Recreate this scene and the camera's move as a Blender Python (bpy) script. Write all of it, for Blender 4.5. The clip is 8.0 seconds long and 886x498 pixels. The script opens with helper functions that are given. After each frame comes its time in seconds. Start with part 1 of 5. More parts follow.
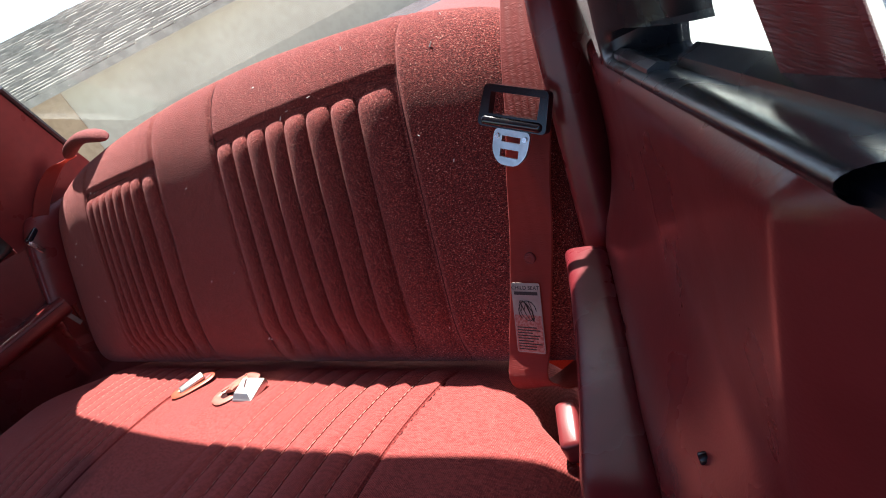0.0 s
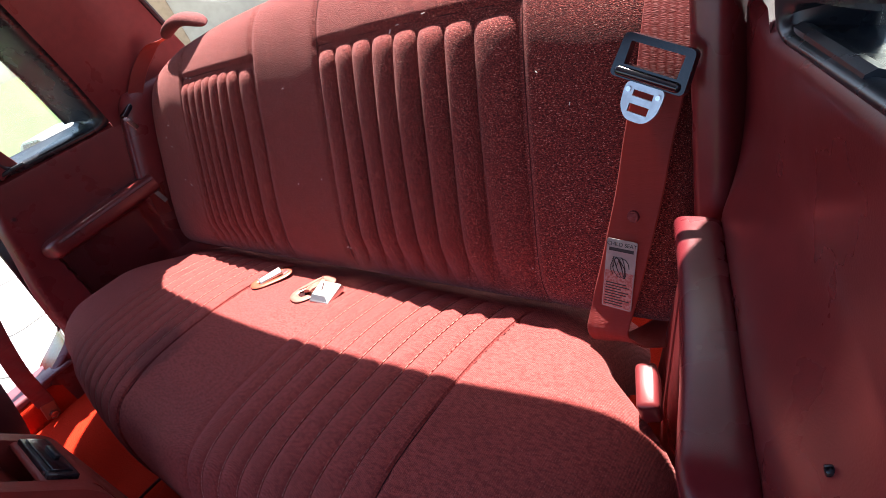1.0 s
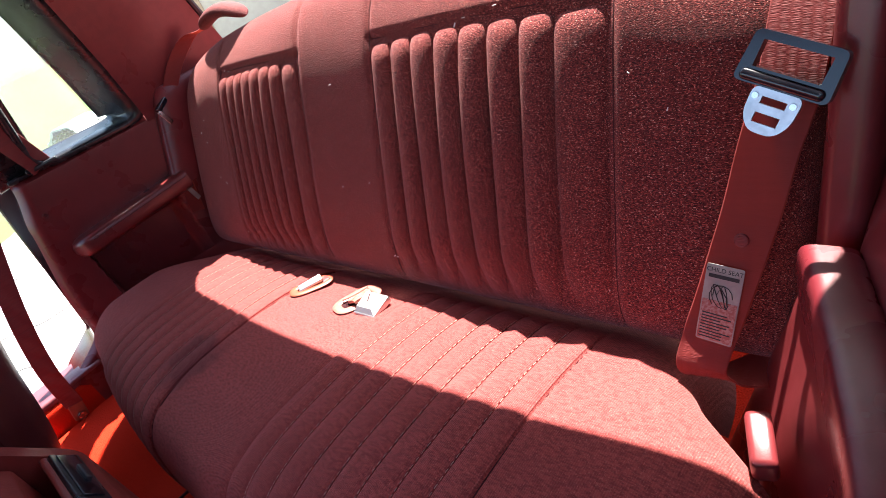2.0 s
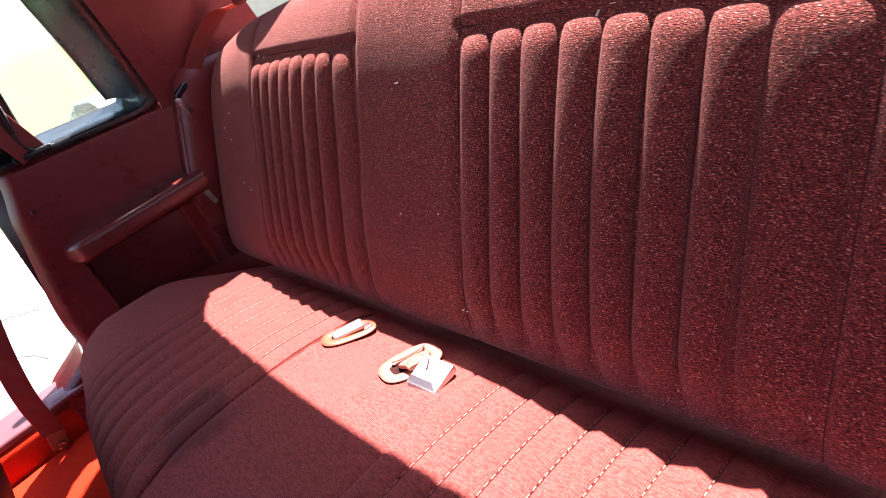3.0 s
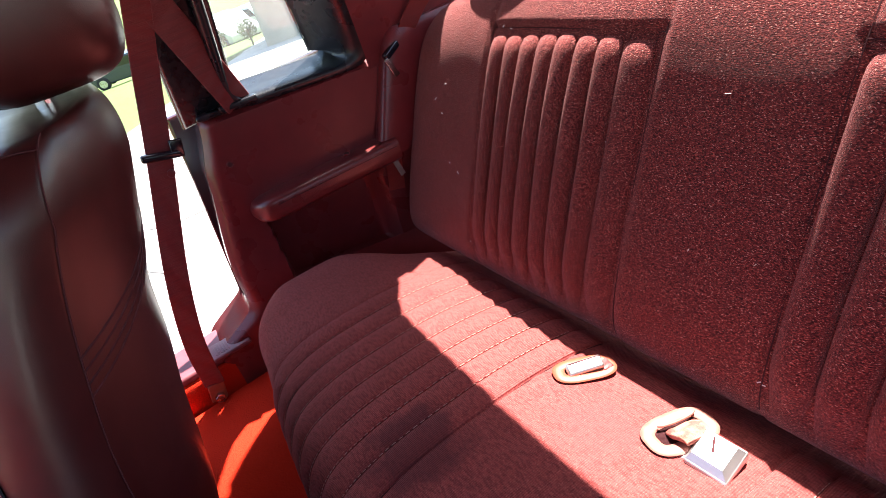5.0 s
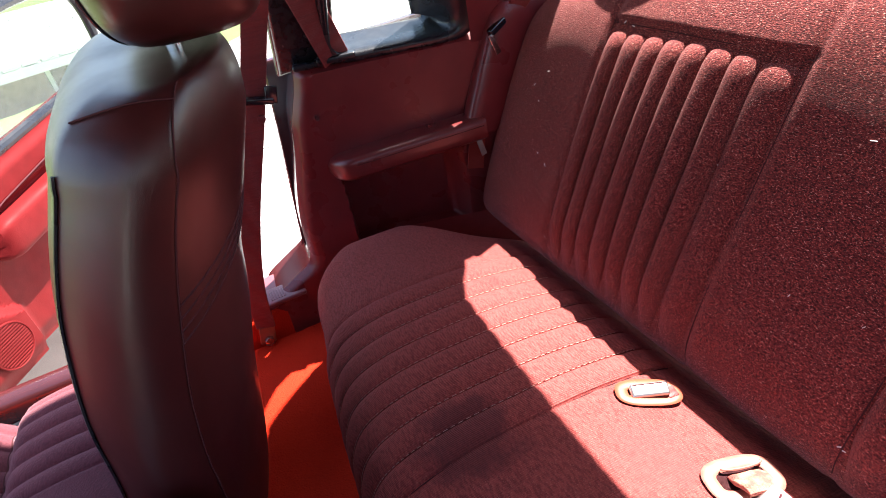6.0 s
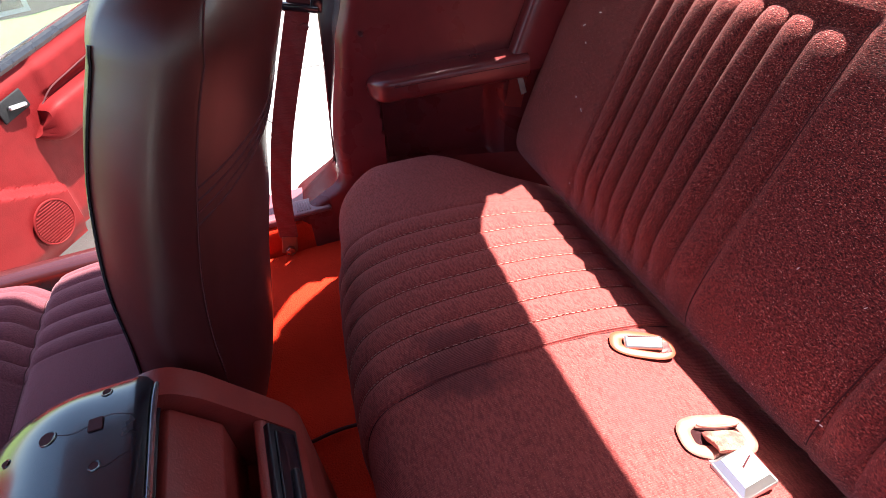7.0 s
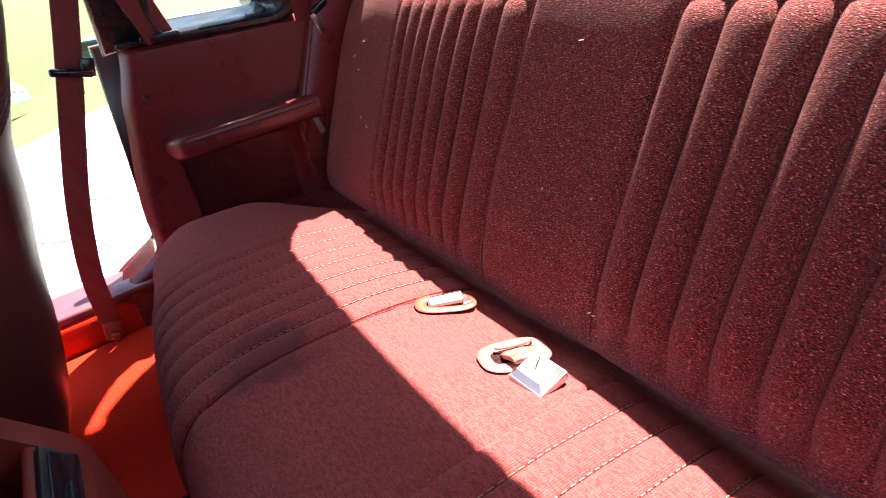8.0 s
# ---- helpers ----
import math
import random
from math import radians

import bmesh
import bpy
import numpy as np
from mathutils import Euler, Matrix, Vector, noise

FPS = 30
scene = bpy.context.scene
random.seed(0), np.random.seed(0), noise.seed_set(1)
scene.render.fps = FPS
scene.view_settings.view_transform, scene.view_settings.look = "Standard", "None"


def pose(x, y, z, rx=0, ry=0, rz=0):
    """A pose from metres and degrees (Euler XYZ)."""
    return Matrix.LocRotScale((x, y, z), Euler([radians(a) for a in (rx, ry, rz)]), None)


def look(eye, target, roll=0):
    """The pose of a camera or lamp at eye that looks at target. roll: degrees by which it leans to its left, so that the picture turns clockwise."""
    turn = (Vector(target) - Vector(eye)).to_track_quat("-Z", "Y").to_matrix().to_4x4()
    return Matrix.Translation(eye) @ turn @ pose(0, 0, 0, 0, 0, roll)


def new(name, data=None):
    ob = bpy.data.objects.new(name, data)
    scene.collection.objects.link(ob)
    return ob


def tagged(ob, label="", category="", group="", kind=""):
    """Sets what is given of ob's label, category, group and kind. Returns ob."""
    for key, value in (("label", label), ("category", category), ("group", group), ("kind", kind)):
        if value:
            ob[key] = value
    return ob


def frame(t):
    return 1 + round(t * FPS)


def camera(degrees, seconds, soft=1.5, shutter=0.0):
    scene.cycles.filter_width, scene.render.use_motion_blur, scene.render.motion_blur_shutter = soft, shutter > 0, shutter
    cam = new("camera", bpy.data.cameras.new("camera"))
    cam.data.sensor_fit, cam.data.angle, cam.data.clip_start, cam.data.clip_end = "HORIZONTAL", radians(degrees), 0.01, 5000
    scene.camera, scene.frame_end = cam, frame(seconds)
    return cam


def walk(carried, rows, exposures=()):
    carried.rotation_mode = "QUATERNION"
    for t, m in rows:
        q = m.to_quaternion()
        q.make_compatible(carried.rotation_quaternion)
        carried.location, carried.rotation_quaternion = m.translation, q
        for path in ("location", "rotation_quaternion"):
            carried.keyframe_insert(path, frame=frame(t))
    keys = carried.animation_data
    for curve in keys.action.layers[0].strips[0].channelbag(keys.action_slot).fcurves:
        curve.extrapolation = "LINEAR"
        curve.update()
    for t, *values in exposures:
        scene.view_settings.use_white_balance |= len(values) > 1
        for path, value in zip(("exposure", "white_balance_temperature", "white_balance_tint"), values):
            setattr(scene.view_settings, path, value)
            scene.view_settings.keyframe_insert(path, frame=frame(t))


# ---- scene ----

# ---------------------------------------------------------------- camera
# x across the car (driver's side +), y to the rear, z up; the middle of the rear bench is x = 0
EXPOSURE = 2.25
cam = camera(76.0, 8.0, soft=0.8, shutter=0.1)
# seconds, eye, yaw to the left of +y, pitch up, roll
ROWS = [
    (0.0, (0.8250, -0.4367, 0.7156), 40.89, -25.30, -28.79),
    (0.5, (0.7970, -0.4358, 0.7250), 46.59, -29.75, -28.80),
    (1.0, (0.7877, -0.4488, 0.7596), 50.18, -31.05, -25.05),
    (1.5, (0.7557, -0.4321, 0.7582), 51.81, -30.90, -24.87),
    (1.7, (0.7357, -0.4344, 0.7662), 52.38, -30.63, -25.34),
    (2.8, (0.5603, -0.3646, 0.7499), 52.55, -31.31, -21.77),
    (3.0, (0.5002, -0.3449, 0.7449), 53.38, -30.46, -21.07),
    (3.5, (0.3768, -0.3984, 0.7655), 55.20, -28.62, -16.80),
    (4.0, (0.3159, -0.3730, 0.7811), 58.38, -32.52, -20.59),
    (4.5, (0.2881, -0.3679, 0.8065), 61.02, -33.33, -19.08),
    (4.7, (0.2850, -0.3833, 0.8060), 62.33, -32.18, -18.22),
    (5.8, (0.2207, -0.4282, 0.8453), 67.15, -34.24, -14.50),
    (6.0, (0.2260, -0.4317, 0.8370), 68.90, -34.40, -10.74),
    (6.5, (0.2377, -0.4188, 0.8339), 73.96, -40.36, -6.73),
    (7.0, (0.2524, -0.4214, 0.8263), 74.02, -39.57, -5.83),
    (7.5, (0.3133, -0.4035, 0.8132), 70.72, -37.74, -9.70),
    (8.0, (0.3892, -0.3777, 0.7156), 59.14, -30.68, -9.47),
]


def aimed(eye, yaw, pitch, roll):
    a, b = radians(yaw), radians(pitch)
    ahead = Vector((-math.sin(a) * math.cos(b), math.cos(a) * math.cos(b), math.sin(b)))
    return look(eye, Vector(eye) + ahead, roll)


walk(cam, [(t, aimed(e, a, b, c)) for t, e, a, b, c in ROWS], exposures=[(0.0, EXPOSURE - 0.36), (0.5, EXPOSURE - 0.18), (1.5, EXPOSURE + 0.20), (3.0, EXPOSURE + 0.32), (6.0, EXPOSURE + 0.28), (8.0, EXPOSURE + 0.36)])

# ---------------------------------------------------------------- world and sun
SUN = Vector((-0.12, 0.50, 1.0)).normalized()          # the way to the sun
world = bpy.data.worlds.new("sky")
scene.world = world
world.use_nodes = True
wn = world.node_tree.nodes
sky = wn.new("ShaderNodeTexSky")
sky.sky_type, sky.sun_disc = "NISHITA", False
sky.sun_elevation = math.asin(SUN.z)
sky.sun_rotation = math.atan2(SUN.x, SUN.y)
sky.air_density, sky.dust_density = 1.0, 1.5
wn["Background"].inputs[1].default_value = 0.09
world.node_tree.links.new(sky.outputs[0], wn["Background"].inputs[0])
sun = new("sun", bpy.data.lights.new("sun", "SUN"))
sun.data.energy, sun.data.angle, sun.data.color = 5.0, radians(0.7), (1.0, 0.95, 0.87)
sun.matrix_world = look((0, 0, 6), Vector((0, 0, 6)) - SUN)


# ---------------------------------------------------------------- materials
def material(name, base, rough=0.6, metal=0.0, second=None, grain=0.0, grain_scale=200.0, wear=0.0, wear_scale=6.0,
             bump=0.0, bump_scale=300.0, bump_kind="noise", sheen=0.0, coat=0.0, stretch=(1, 1, 1), specular=0.5, rough_var=0.0):
    """Base colour varied by a fine grain towards 'second' and by large soft wear; relief from noise, cells or ribs."""
    m = bpy.data.materials.new(name)
    m.use_nodes = True
    n, l = m.node_tree.nodes, m.node_tree.links
    b = n["Principled BSDF"]
    co = n.new("ShaderNodeTexCoord")
    mp = n.new("ShaderNodeMapping")
    mp.inputs["Scale"].default_value = stretch
    l.new(co.outputs["Object"], mp.inputs["Vector"])
    second = second or tuple(c * 0.6 for c in base)

    def tex(kind, scale, detail=2.0):
        t = n.new(kind)
        t.inputs["Scale"].default_value = scale
        if kind == "ShaderNodeTexNoise":
            t.inputs["Detail"].default_value = detail
        l.new(mp.outputs[0], t.inputs["Vector"])
        return t

    def mix(a_col, b_col, fac):
        x = n.new("ShaderNodeMix")
        x.data_type = "RGBA"
        for sock, v in ((x.inputs[6], a_col), (x.inputs[7], b_col)):
            if isinstance(v, tuple):
                sock.default_value = (*v, 1)
            else:
                l.new(v, sock)
        l.new(fac, x.inputs[0])
        return x.outputs[2]

    def ramp(src, lo, hi, top=1.0):
        r = n.new("ShaderNodeMapRange")
        r.inputs[1].default_value, r.inputs[2].default_value = lo, hi
        r.inputs[3].default_value, r.inputs[4].default_value = 0.0, top
        l.new(src, r.inputs[0])
        return r.outputs[0]

    col = base
    if grain:
        t = tex("ShaderNodeTexNoise", grain_scale, 3.0)
        col = mix(base, second, ramp(t.outputs[0], 0.42, 0.62, grain))
    if wear:
        t = tex("ShaderNodeTexNoise", wear_scale, 4.0)
        dark = tuple(c * 0.62 for c in base)
        col = mix(col, dark, ramp(t.outputs[0], 0.45, 0.75, wear))
    if isinstance(col, tuple):
        b.inputs["Base Color"].default_value = (*col, 1)
    else:
        l.new(col, b.inputs["Base Color"])
    b.inputs["Roughness"].default_value = rough
    if rough_var:
        t = tex("ShaderNodeTexNoise", 14.0, 4.0)
        r = n.new("ShaderNodeMapRange")
        r.inputs[1].default_value, r.inputs[2].default_value = 0.3, 0.7
        r.inputs[3].default_value, r.inputs[4].default_value = max(rough - rough_var, 0.02), rough + rough_var
        l.new(t.outputs[0], r.inputs[0])
        l.new(r.outputs[0], b.inputs["Roughness"])
    b.inputs["Metallic"].default_value = metal
    b.inputs["Specular IOR Level"].default_value = specular
    b.inputs["Sheen Weight"].default_value = sheen
    b.inputs["Sheen Roughness"].default_value = 0.5
    b.inputs["Sheen Tint"].default_value = (*[min(1, c * 2.5 + 0.25) for c in base], 1)
    b.inputs["Coat Weight"].default_value = coat
    b.inputs["Coat Roughness"].default_value = 0.15
    if bump:
        if bump_kind == "cells":
            t = tex("ShaderNodeTexVoronoi", bump_scale)
        elif bump_kind == "ribs":
            t = tex("ShaderNodeTexWave", bump_scale)
            t.inputs["Distortion"].default_value = 1.5
            t.inputs["Detail"].default_value = 2.0
            t.inputs["Detail Scale"].default_value = 3.0
        else:
            t = tex("ShaderNodeTexNoise", bump_scale, 3.0)
        bp = n.new("ShaderNodeBump")
        bp.inputs["Strength"].default_value = bump
        bp.inputs["Distance"].default_value = 0.002
        l.new(t.outputs[0], bp.inputs["Height"])
        l.new(bp.outputs[0], b.inputs["Normal"])
    return m


def stain(m, centre, radius, colour, strength=0.7):
    """A soaked patch with a ragged edge in an existing material."""
    n, l = m.node_tree.nodes, m.node_tree.links
    b = n["Principled BSDF"]
    co = n.new("ShaderNodeTexCoord")
    d = n.new("ShaderNodeVectorMath")
    d.operation = "DISTANCE"
    d.inputs[1].default_value = centre
    l.new(co.outputs["Object"], d.inputs[0])
    t = n.new("ShaderNodeTexNoise")
    t.inputs["Scale"].default_value, t.inputs["Detail"].default_value = 30.0, 4.0
    l.new(co.outputs["Object"], t.inputs["Vector"])
    a = n.new("ShaderNodeMath")
    a.operation = "MULTIPLY_ADD"
    l.new(t.outputs[0], a.inputs[0])
    a.inputs[1].default_value = radius * 1.6
    l.new(d.outputs["Value"], a.inputs[2])
    r = n.new("ShaderNodeMapRange")
    r.inputs[1].default_value, r.inputs[2].default_value = radius * 1.85, radius * 1.40
    r.inputs[3].default_value, r.inputs[4].default_value = 0.0, strength
    l.new(a.outputs[0], r.inputs[0])
    x = n.new("ShaderNodeMix")
    x.data_type = "RGBA"
    l.new(r.outputs[0], x.inputs[0])
    l.new(b.inputs["Base Color"].links[0].from_socket, x.inputs[6])
    x.inputs[7].default_value = (*colour, 1)
    l.new(x.outputs[2], b.inputs["Base Color"])


def glass(name, tint=(0.9, 0.95, 0.93), rough=0.0, dust=0.0):
    m = bpy.data.materials.new(name)
    m.use_nodes = True
    n, l = m.node_tree.nodes, m.node_tree.links
    n.remove(n["Principled BSDF"])
    clear = n.new("ShaderNodeBsdfTransparent")
    clear.inputs[0].default_value = (*tint, 1)
    shine = n.new("ShaderNodeBsdfGlossy")
    shine.inputs["Roughness"].default_value = 0.02 + rough
    mx = n.new("ShaderNodeMixShader")
    mx.inputs[0].default_value = 0.05
    l.new(clear.outputs[0], mx.inputs[1])
    l.new(shine.outputs[0], mx.inputs[2])
    # Translucent film: dust on the pane, plus a pale haze for the outside glare.
    film = n.new("ShaderNodeBsdfTranslucent")
    film.inputs[0].default_value = (0.8, 0.78, 0.74, 1)
    co = n.new("ShaderNodeTexCoord")
    t = n.new("ShaderNodeTexNoise")
    t.inputs["Scale"].default_value, t.inputs["Detail"].default_value = 9.0, 5.0
    l.new(co.outputs["Object"], t.inputs["Vector"])
    r = n.new("ShaderNodeMapRange")
    r.inputs[1].default_value, r.inputs[2].default_value = 0.3, 0.7
    r.inputs[3].default_value, r.inputs[4].default_value = 0.6 * dust, 1.4 * dust
    l.new(t.outputs[0], r.inputs[0])
    dm = n.new("ShaderNodeMixShader")
    l.new(r.outputs[0], dm.inputs[0])
    l.new(mx.outputs[0], dm.inputs[1])
    l.new(film.outputs[0], dm.inputs[2])
    l.new(dm.outputs[0], n["Material Output"].inputs[0])
    return m


def let_through(m, colour, share):
    """Thin woven stuff lets some of the light behind it through."""
    n, l = m.node_tree.nodes, m.node_tree.links
    out, b = n["Material Output"], n["Principled BSDF"]
    tr = n.new("ShaderNodeBsdfTranslucent")
    tr.inputs[0].default_value = (*colour, 1)
    mx = n.new("ShaderNodeMixShader")
    mx.inputs[0].default_value = share
    l.new(b.outputs[0], mx.inputs[1])
    l.new(tr.outputs[0], mx.inputs[2])
    l.new(mx.outputs[0], out.inputs[0])


CLOTH = material("tweed_cloth", (0.170, 0.0275, 0.0262), 0.95, second=(0.034, 0.0062, 0.0066), grain=1.0, grain_scale=760.0,
                 wear=0.3, wear_scale=5.0, bump=0.9, bump_scale=1000.0, sheen=0.5, specular=0.15, stretch=(0.5, 1, 1))






def flecks(m, colour, scale, low, high, stretch, strength=1.0):
    """Short pale threads scattered over a weave."""
    n, l = m.node_tree.nodes, m.node_tree.links
    b = n["Principled BSDF"]
    co = n.new("ShaderNodeTexCoord")
    mp = n.new("ShaderNodeMapping")
    mp.inputs["Scale"].default_value = stretch
    l.new(co.outputs["Object"], mp.inputs["Vector"])
    t = n.new("ShaderNodeTexNoise")
    t.inputs["Scale"].default_value, t.inputs["Detail"].default_value = scale, 1.0
    l.new(mp.outputs[0], t.inputs["Vector"])
    r = n.new("ShaderNodeMapRange")
    r.inputs[1].default_value, r.inputs[2].default_value = low, high
    r.inputs[3].default_value, r.inputs[4].default_value = 0.0, strength
    l.new(t.outputs[0], r.inputs[0])
    x = n.new("ShaderNodeMix")
    x.data_type = "RGBA"
    l.new(r.outputs[0], x.inputs[0])
    l.new(b.inputs["Base Color"].links[0].from_socket, x.inputs[6])
    x.inputs[7].default_value = (*colour, 1)
    l.new(x.outputs[2], b.inputs["Base Color"])


flecks(CLOTH, (0.42, 0.088, 0.070), 1020.0, 0.585, 0.64, (0.45, 1, 1.0), 0.9)
flecks(CLOTH, (0.74, 0.36, 0.29), 920.0, 0.668, 0.70, (0.5, 1, 1), 0.9)
KNIT = material("knit_cloth", (0.305, 0.056, 0.052), 0.95, second=(0.14, 0.022, 0.022), grain=0.75, grain_scale=420.0,
                wear=0.55, wear_scale=9.0, bump=0.4, bump_scale=420.0, bump_kind="ribs", sheen=0.3, specular=0.2, stretch=(0.35, 1, 1))
flecks(KNIT, (0.47, 0.15, 0.12), 900.0, 0.60, 0.68, (1, 0.6, 1), 0.45)
stain(KNIT, (-0.132, -0.304, 0.330), 0.062, (0.085, 0.018, 0.022), 0.75)
stain(KNIT, (-0.02, -0.16, 0.324), 0.05, (0.22, 0.05, 0.05), 0.45)
stain(KNIT, (-0.353, -0.138, 0.32), 0.012, (0.16, 0.03, 0.03), 0.6)
VINYL = material("red_vinyl", (0.150, 0.022, 0.023), 0.32, second=(0.115, 0.016, 0.018), grain=0.5, grain_scale=60.0, wear=0.35,
                 wear_scale=4.0, bump=0.12, bump_scale=800.0, bump_kind="cells", rough_var=0.08, coat=0.3)
PLASTIC = material("red_moulded_plastic", (0.160, 0.022, 0.025), 0.31, second=(0.122, 0.016, 0.018), grain=0.5, grain_scale=35.0,
                   wear=0.4, wear_scale=5.0, bump=0.05, bump_scale=700.0, rough_var=0.07, specular=0.42)
ARMVINYL = material("armrest_vinyl", (0.150, 0.017, 0.023), 0.27, second=(0.115, 0.013, 0.017), grain=0.5, grain_scale=60.0, wear=0.3, wear_scale=6.0,
                    bump=0.10, bump_scale=2400.0, bump_kind="cells", rough_var=0.10, specular=0.42)
DOORRED = material("door_red_vinyl", (0.15, 0.0095, 0.011), 0.6, second=(0.115, 0.007, 0.008), grain=0.5, grain_scale=30.0,
                   wear=0.3, bump=0.2, bump_scale=400.0, rough_var=0.1, specular=0.1)
CARPET = material("red_carpet", (0.60, 0.030, 0.012), 1.0, second=(0.42, 0.017, 0.008), grain=0.8, grain_scale=600.0, wear=0.5,
                  wear_scale=9.0, bump=1.0, bump_scale=380.0, specular=0.05)
# Darker copy of the webbing: the backlit front straps' shade is in the colour.
BELT = material("red_seat_belt_webbing", (0.17, 0.013, 0.014), 0.55, second=(0.115, 0.008, 0.009), grain=0.5, grain_scale=300.0,
                bump=0.7, bump_scale=420.0, bump_kind="ribs", sheen=0.2, stretch=(0.05, 0.05, 1))
# Lighter copy for the rear straps, with their sunlight put into the colour.
SUNLITBELT = material("sunlit_seat_belt_webbing", (0.20, 0.018, 0.016), 0.72, second=(0.15, 0.012, 0.011), grain=0.5, grain_scale=300.0,
                     bump=0.42, bump_scale=420.0, bump_kind="ribs", sheen=0.2, stretch=(0.05, 0.05, 1))
let_through(SUNLITBELT, (0.92, 0.24, 0.13), 0.22)
BLACK = material("black_satin_trim", (0.012, 0.013, 0.018), 0.28, grain=0.4, grain_scale=90.0, second=(0.03, 0.03, 0.035), bump=0.05,
                 bump_scale=1100.0, rough_var=0.12)
LIDBLACK = material("black_gloss_lid", (0.006, 0.007, 0.012), 0.22, grain=0.3, grain_scale=60.0, second=(0.02, 0.02, 0.025),
                    rough_var=0.06, coat=0.6, specular=0.6)
BLACKGLOSS = material("black_gloss_plastic", (0.006, 0.007, 0.012), 0.16, grain=0.3, grain_scale=60.0, second=(0.02, 0.02, 0.025),
                      rough_var=0.08, coat=0.4)
CHROME = material("worn_chrome", (0.78, 0.78, 0.80), 0.16, metal=1.0, rough_var=0.1, grain=0.2, grain_scale=80.0, second=(0.5, 0.5, 0.52))
PRESSED = material("pressed_bright_metal", (0.74, 0.73, 0.72), 0.40, metal=0.95, rough_var=0.08, grain=0.2, grain_scale=80.0, second=(0.65, 0.64, 0.62))
STEEL = material("scratched_steel", (0.55, 0.56, 0.58), 0.3, metal=1.0, grain=0.4, grain_scale=120.0, second=(0.3, 0.3, 0.32), rough_var=0.12)
PALEBEZEL = material("bleached_pink_plastic", (0.36, 0.120, 0.095), 0.5, grain=0.5, grain_scale=120.0, second=(0.27, 0.075, 0.055), rough_var=0.1)
BEZEL = material("faded_orange_red_plastic", (0.36, 0.070, 0.036), 0.45, grain=0.5, grain_scale=120.0, second=(0.28, 0.06, 0.035), rough_var=0.1)
DULLBLACK = material("dull_black_plastic", (0.012, 0.012, 0.014), 0.75, grain=0.4, grain_scale=90.0, second=(0.02, 0.02, 0.022), specular=0.2)
WHITE = material("white_plastic", (0.75, 0.74, 0.72), 0.5, grain=0.3, grain_scale=70.0, second=(0.6, 0.58, 0.56))
THREAD = material("pale_stitching_thread", (0.58, 0.34, 0.28), 0.9)
# Seam thread; the same dark colour stands for the shade inside holes and slots.
SEAM_AND_SHADE = material("dark_thread_and_hole_shade", (0.055, 0.007, 0.010), 0.9)
PAPER = material("printed_label", (0.34, 0.31, 0.27), 0.45, grain=0.7, grain_scale=70.0, second=(0.28, 0.20, 0.19), wear=0.6, wear_scale=60.0, bump=0.4, bump_scale=160.0)
INK = material("black_print", (0.02, 0.02, 0.02), 0.7)
SCUFF = material("mauve_plastic_sill", (0.20, 0.055, 0.068), 0.45, grain=0.5, grain_scale=50.0, second=(0.15, 0.04, 0.05), wear=0.4, rough_var=0.1)
HEADLINER = material("red_headliner", (0.17, 0.033, 0.032), 0.9, grain=0.6, grain_scale=200.0, bump=0.5, bump_scale=350.0)
PAINT = material("car_body_paint", (0.05, 0.012, 0.014), 0.25, coat=0.6, grain=0.2, grain_scale=20.0)
WINDOW = glass("window_glass", dust=0.03)
DUSTY = glass("dusty_side_glass", dust=0.035)
LEAF = material("leaves", (0.06, 0.11, 0.022), 0.8, second=(0.03, 0.06, 0.012), grain=0.9, grain_scale=3.0)
BARK = material("bark", (0.10, 0.07, 0.05), 0.9, grain=0.6, grain_scale=12.0)
SHINGLE = material("grey_roof_shingles", (0.26, 0.245, 0.22), 0.95, second=(0.17, 0.16, 0.145), grain=0.9, grain_scale=4.0, wear=0.4, wear_scale=1.2)
STUCCO = material("beige_wall", (0.42, 0.38, 0.31), 0.95, second=(0.36, 0.32, 0.26), grain=0.5, grain_scale=6.0, wear=0.3, wear_scale=0.6)
TAN = material("tan_brick_wall", (0.36, 0.26, 0.17), 0.95, second=(0.28, 0.20, 0.13), grain=0.7, grain_scale=8.0)
PALEROOF = material("pale_metal_roof", (0.62, 0.61, 0.58), 0.6, grain=0.4, grain_scale=3.0, second=(0.52, 0.51, 0.5))
TYRE = material("tyre_rubber", (0.02, 0.02, 0.02), 0.8, grain=0.3, grain_scale=40.0)


# ---------------------------------------------------------------- mesh helpers
def thing(name, at, label, category, group="", kind=""):
    e = new(name)
    e.location, e.empty_display_size = at, 0.05
    return tagged(e, label, category, group, kind)


def mesh_object(name, bm, mat, smooth=True):
    me = bpy.data.meshes.new(name)
    bmesh.ops.recalc_face_normals(bm, faces=bm.faces)
    bm.to_mesh(me)
    bm.free()
    me.materials.append(mat)
    if smooth:
        me.polygons.foreach_set("use_smooth", [True] * len(me.polygons))
        me.set_sharp_from_angle(angle=radians(42))
    return new(name, me)


def world_place(ob):
    m = Matrix.Translation(ob.location)
    return world_place(ob.parent) @ ob.matrix_parent_inverse @ m if ob.parent else m


def part(name, bm, mat, parent, label="", smooth=True):
    ob = mesh_object(name, bm, mat, smooth)
    ob.parent = parent
    ob.matrix_parent_inverse = world_place(parent).inverted()
    return tagged(ob, label)


def solo(name, bm, mat, label, category, group="", kind="", smooth=True):
    return tagged(mesh_object(name, bm, mat, smooth), label, category, group, kind)


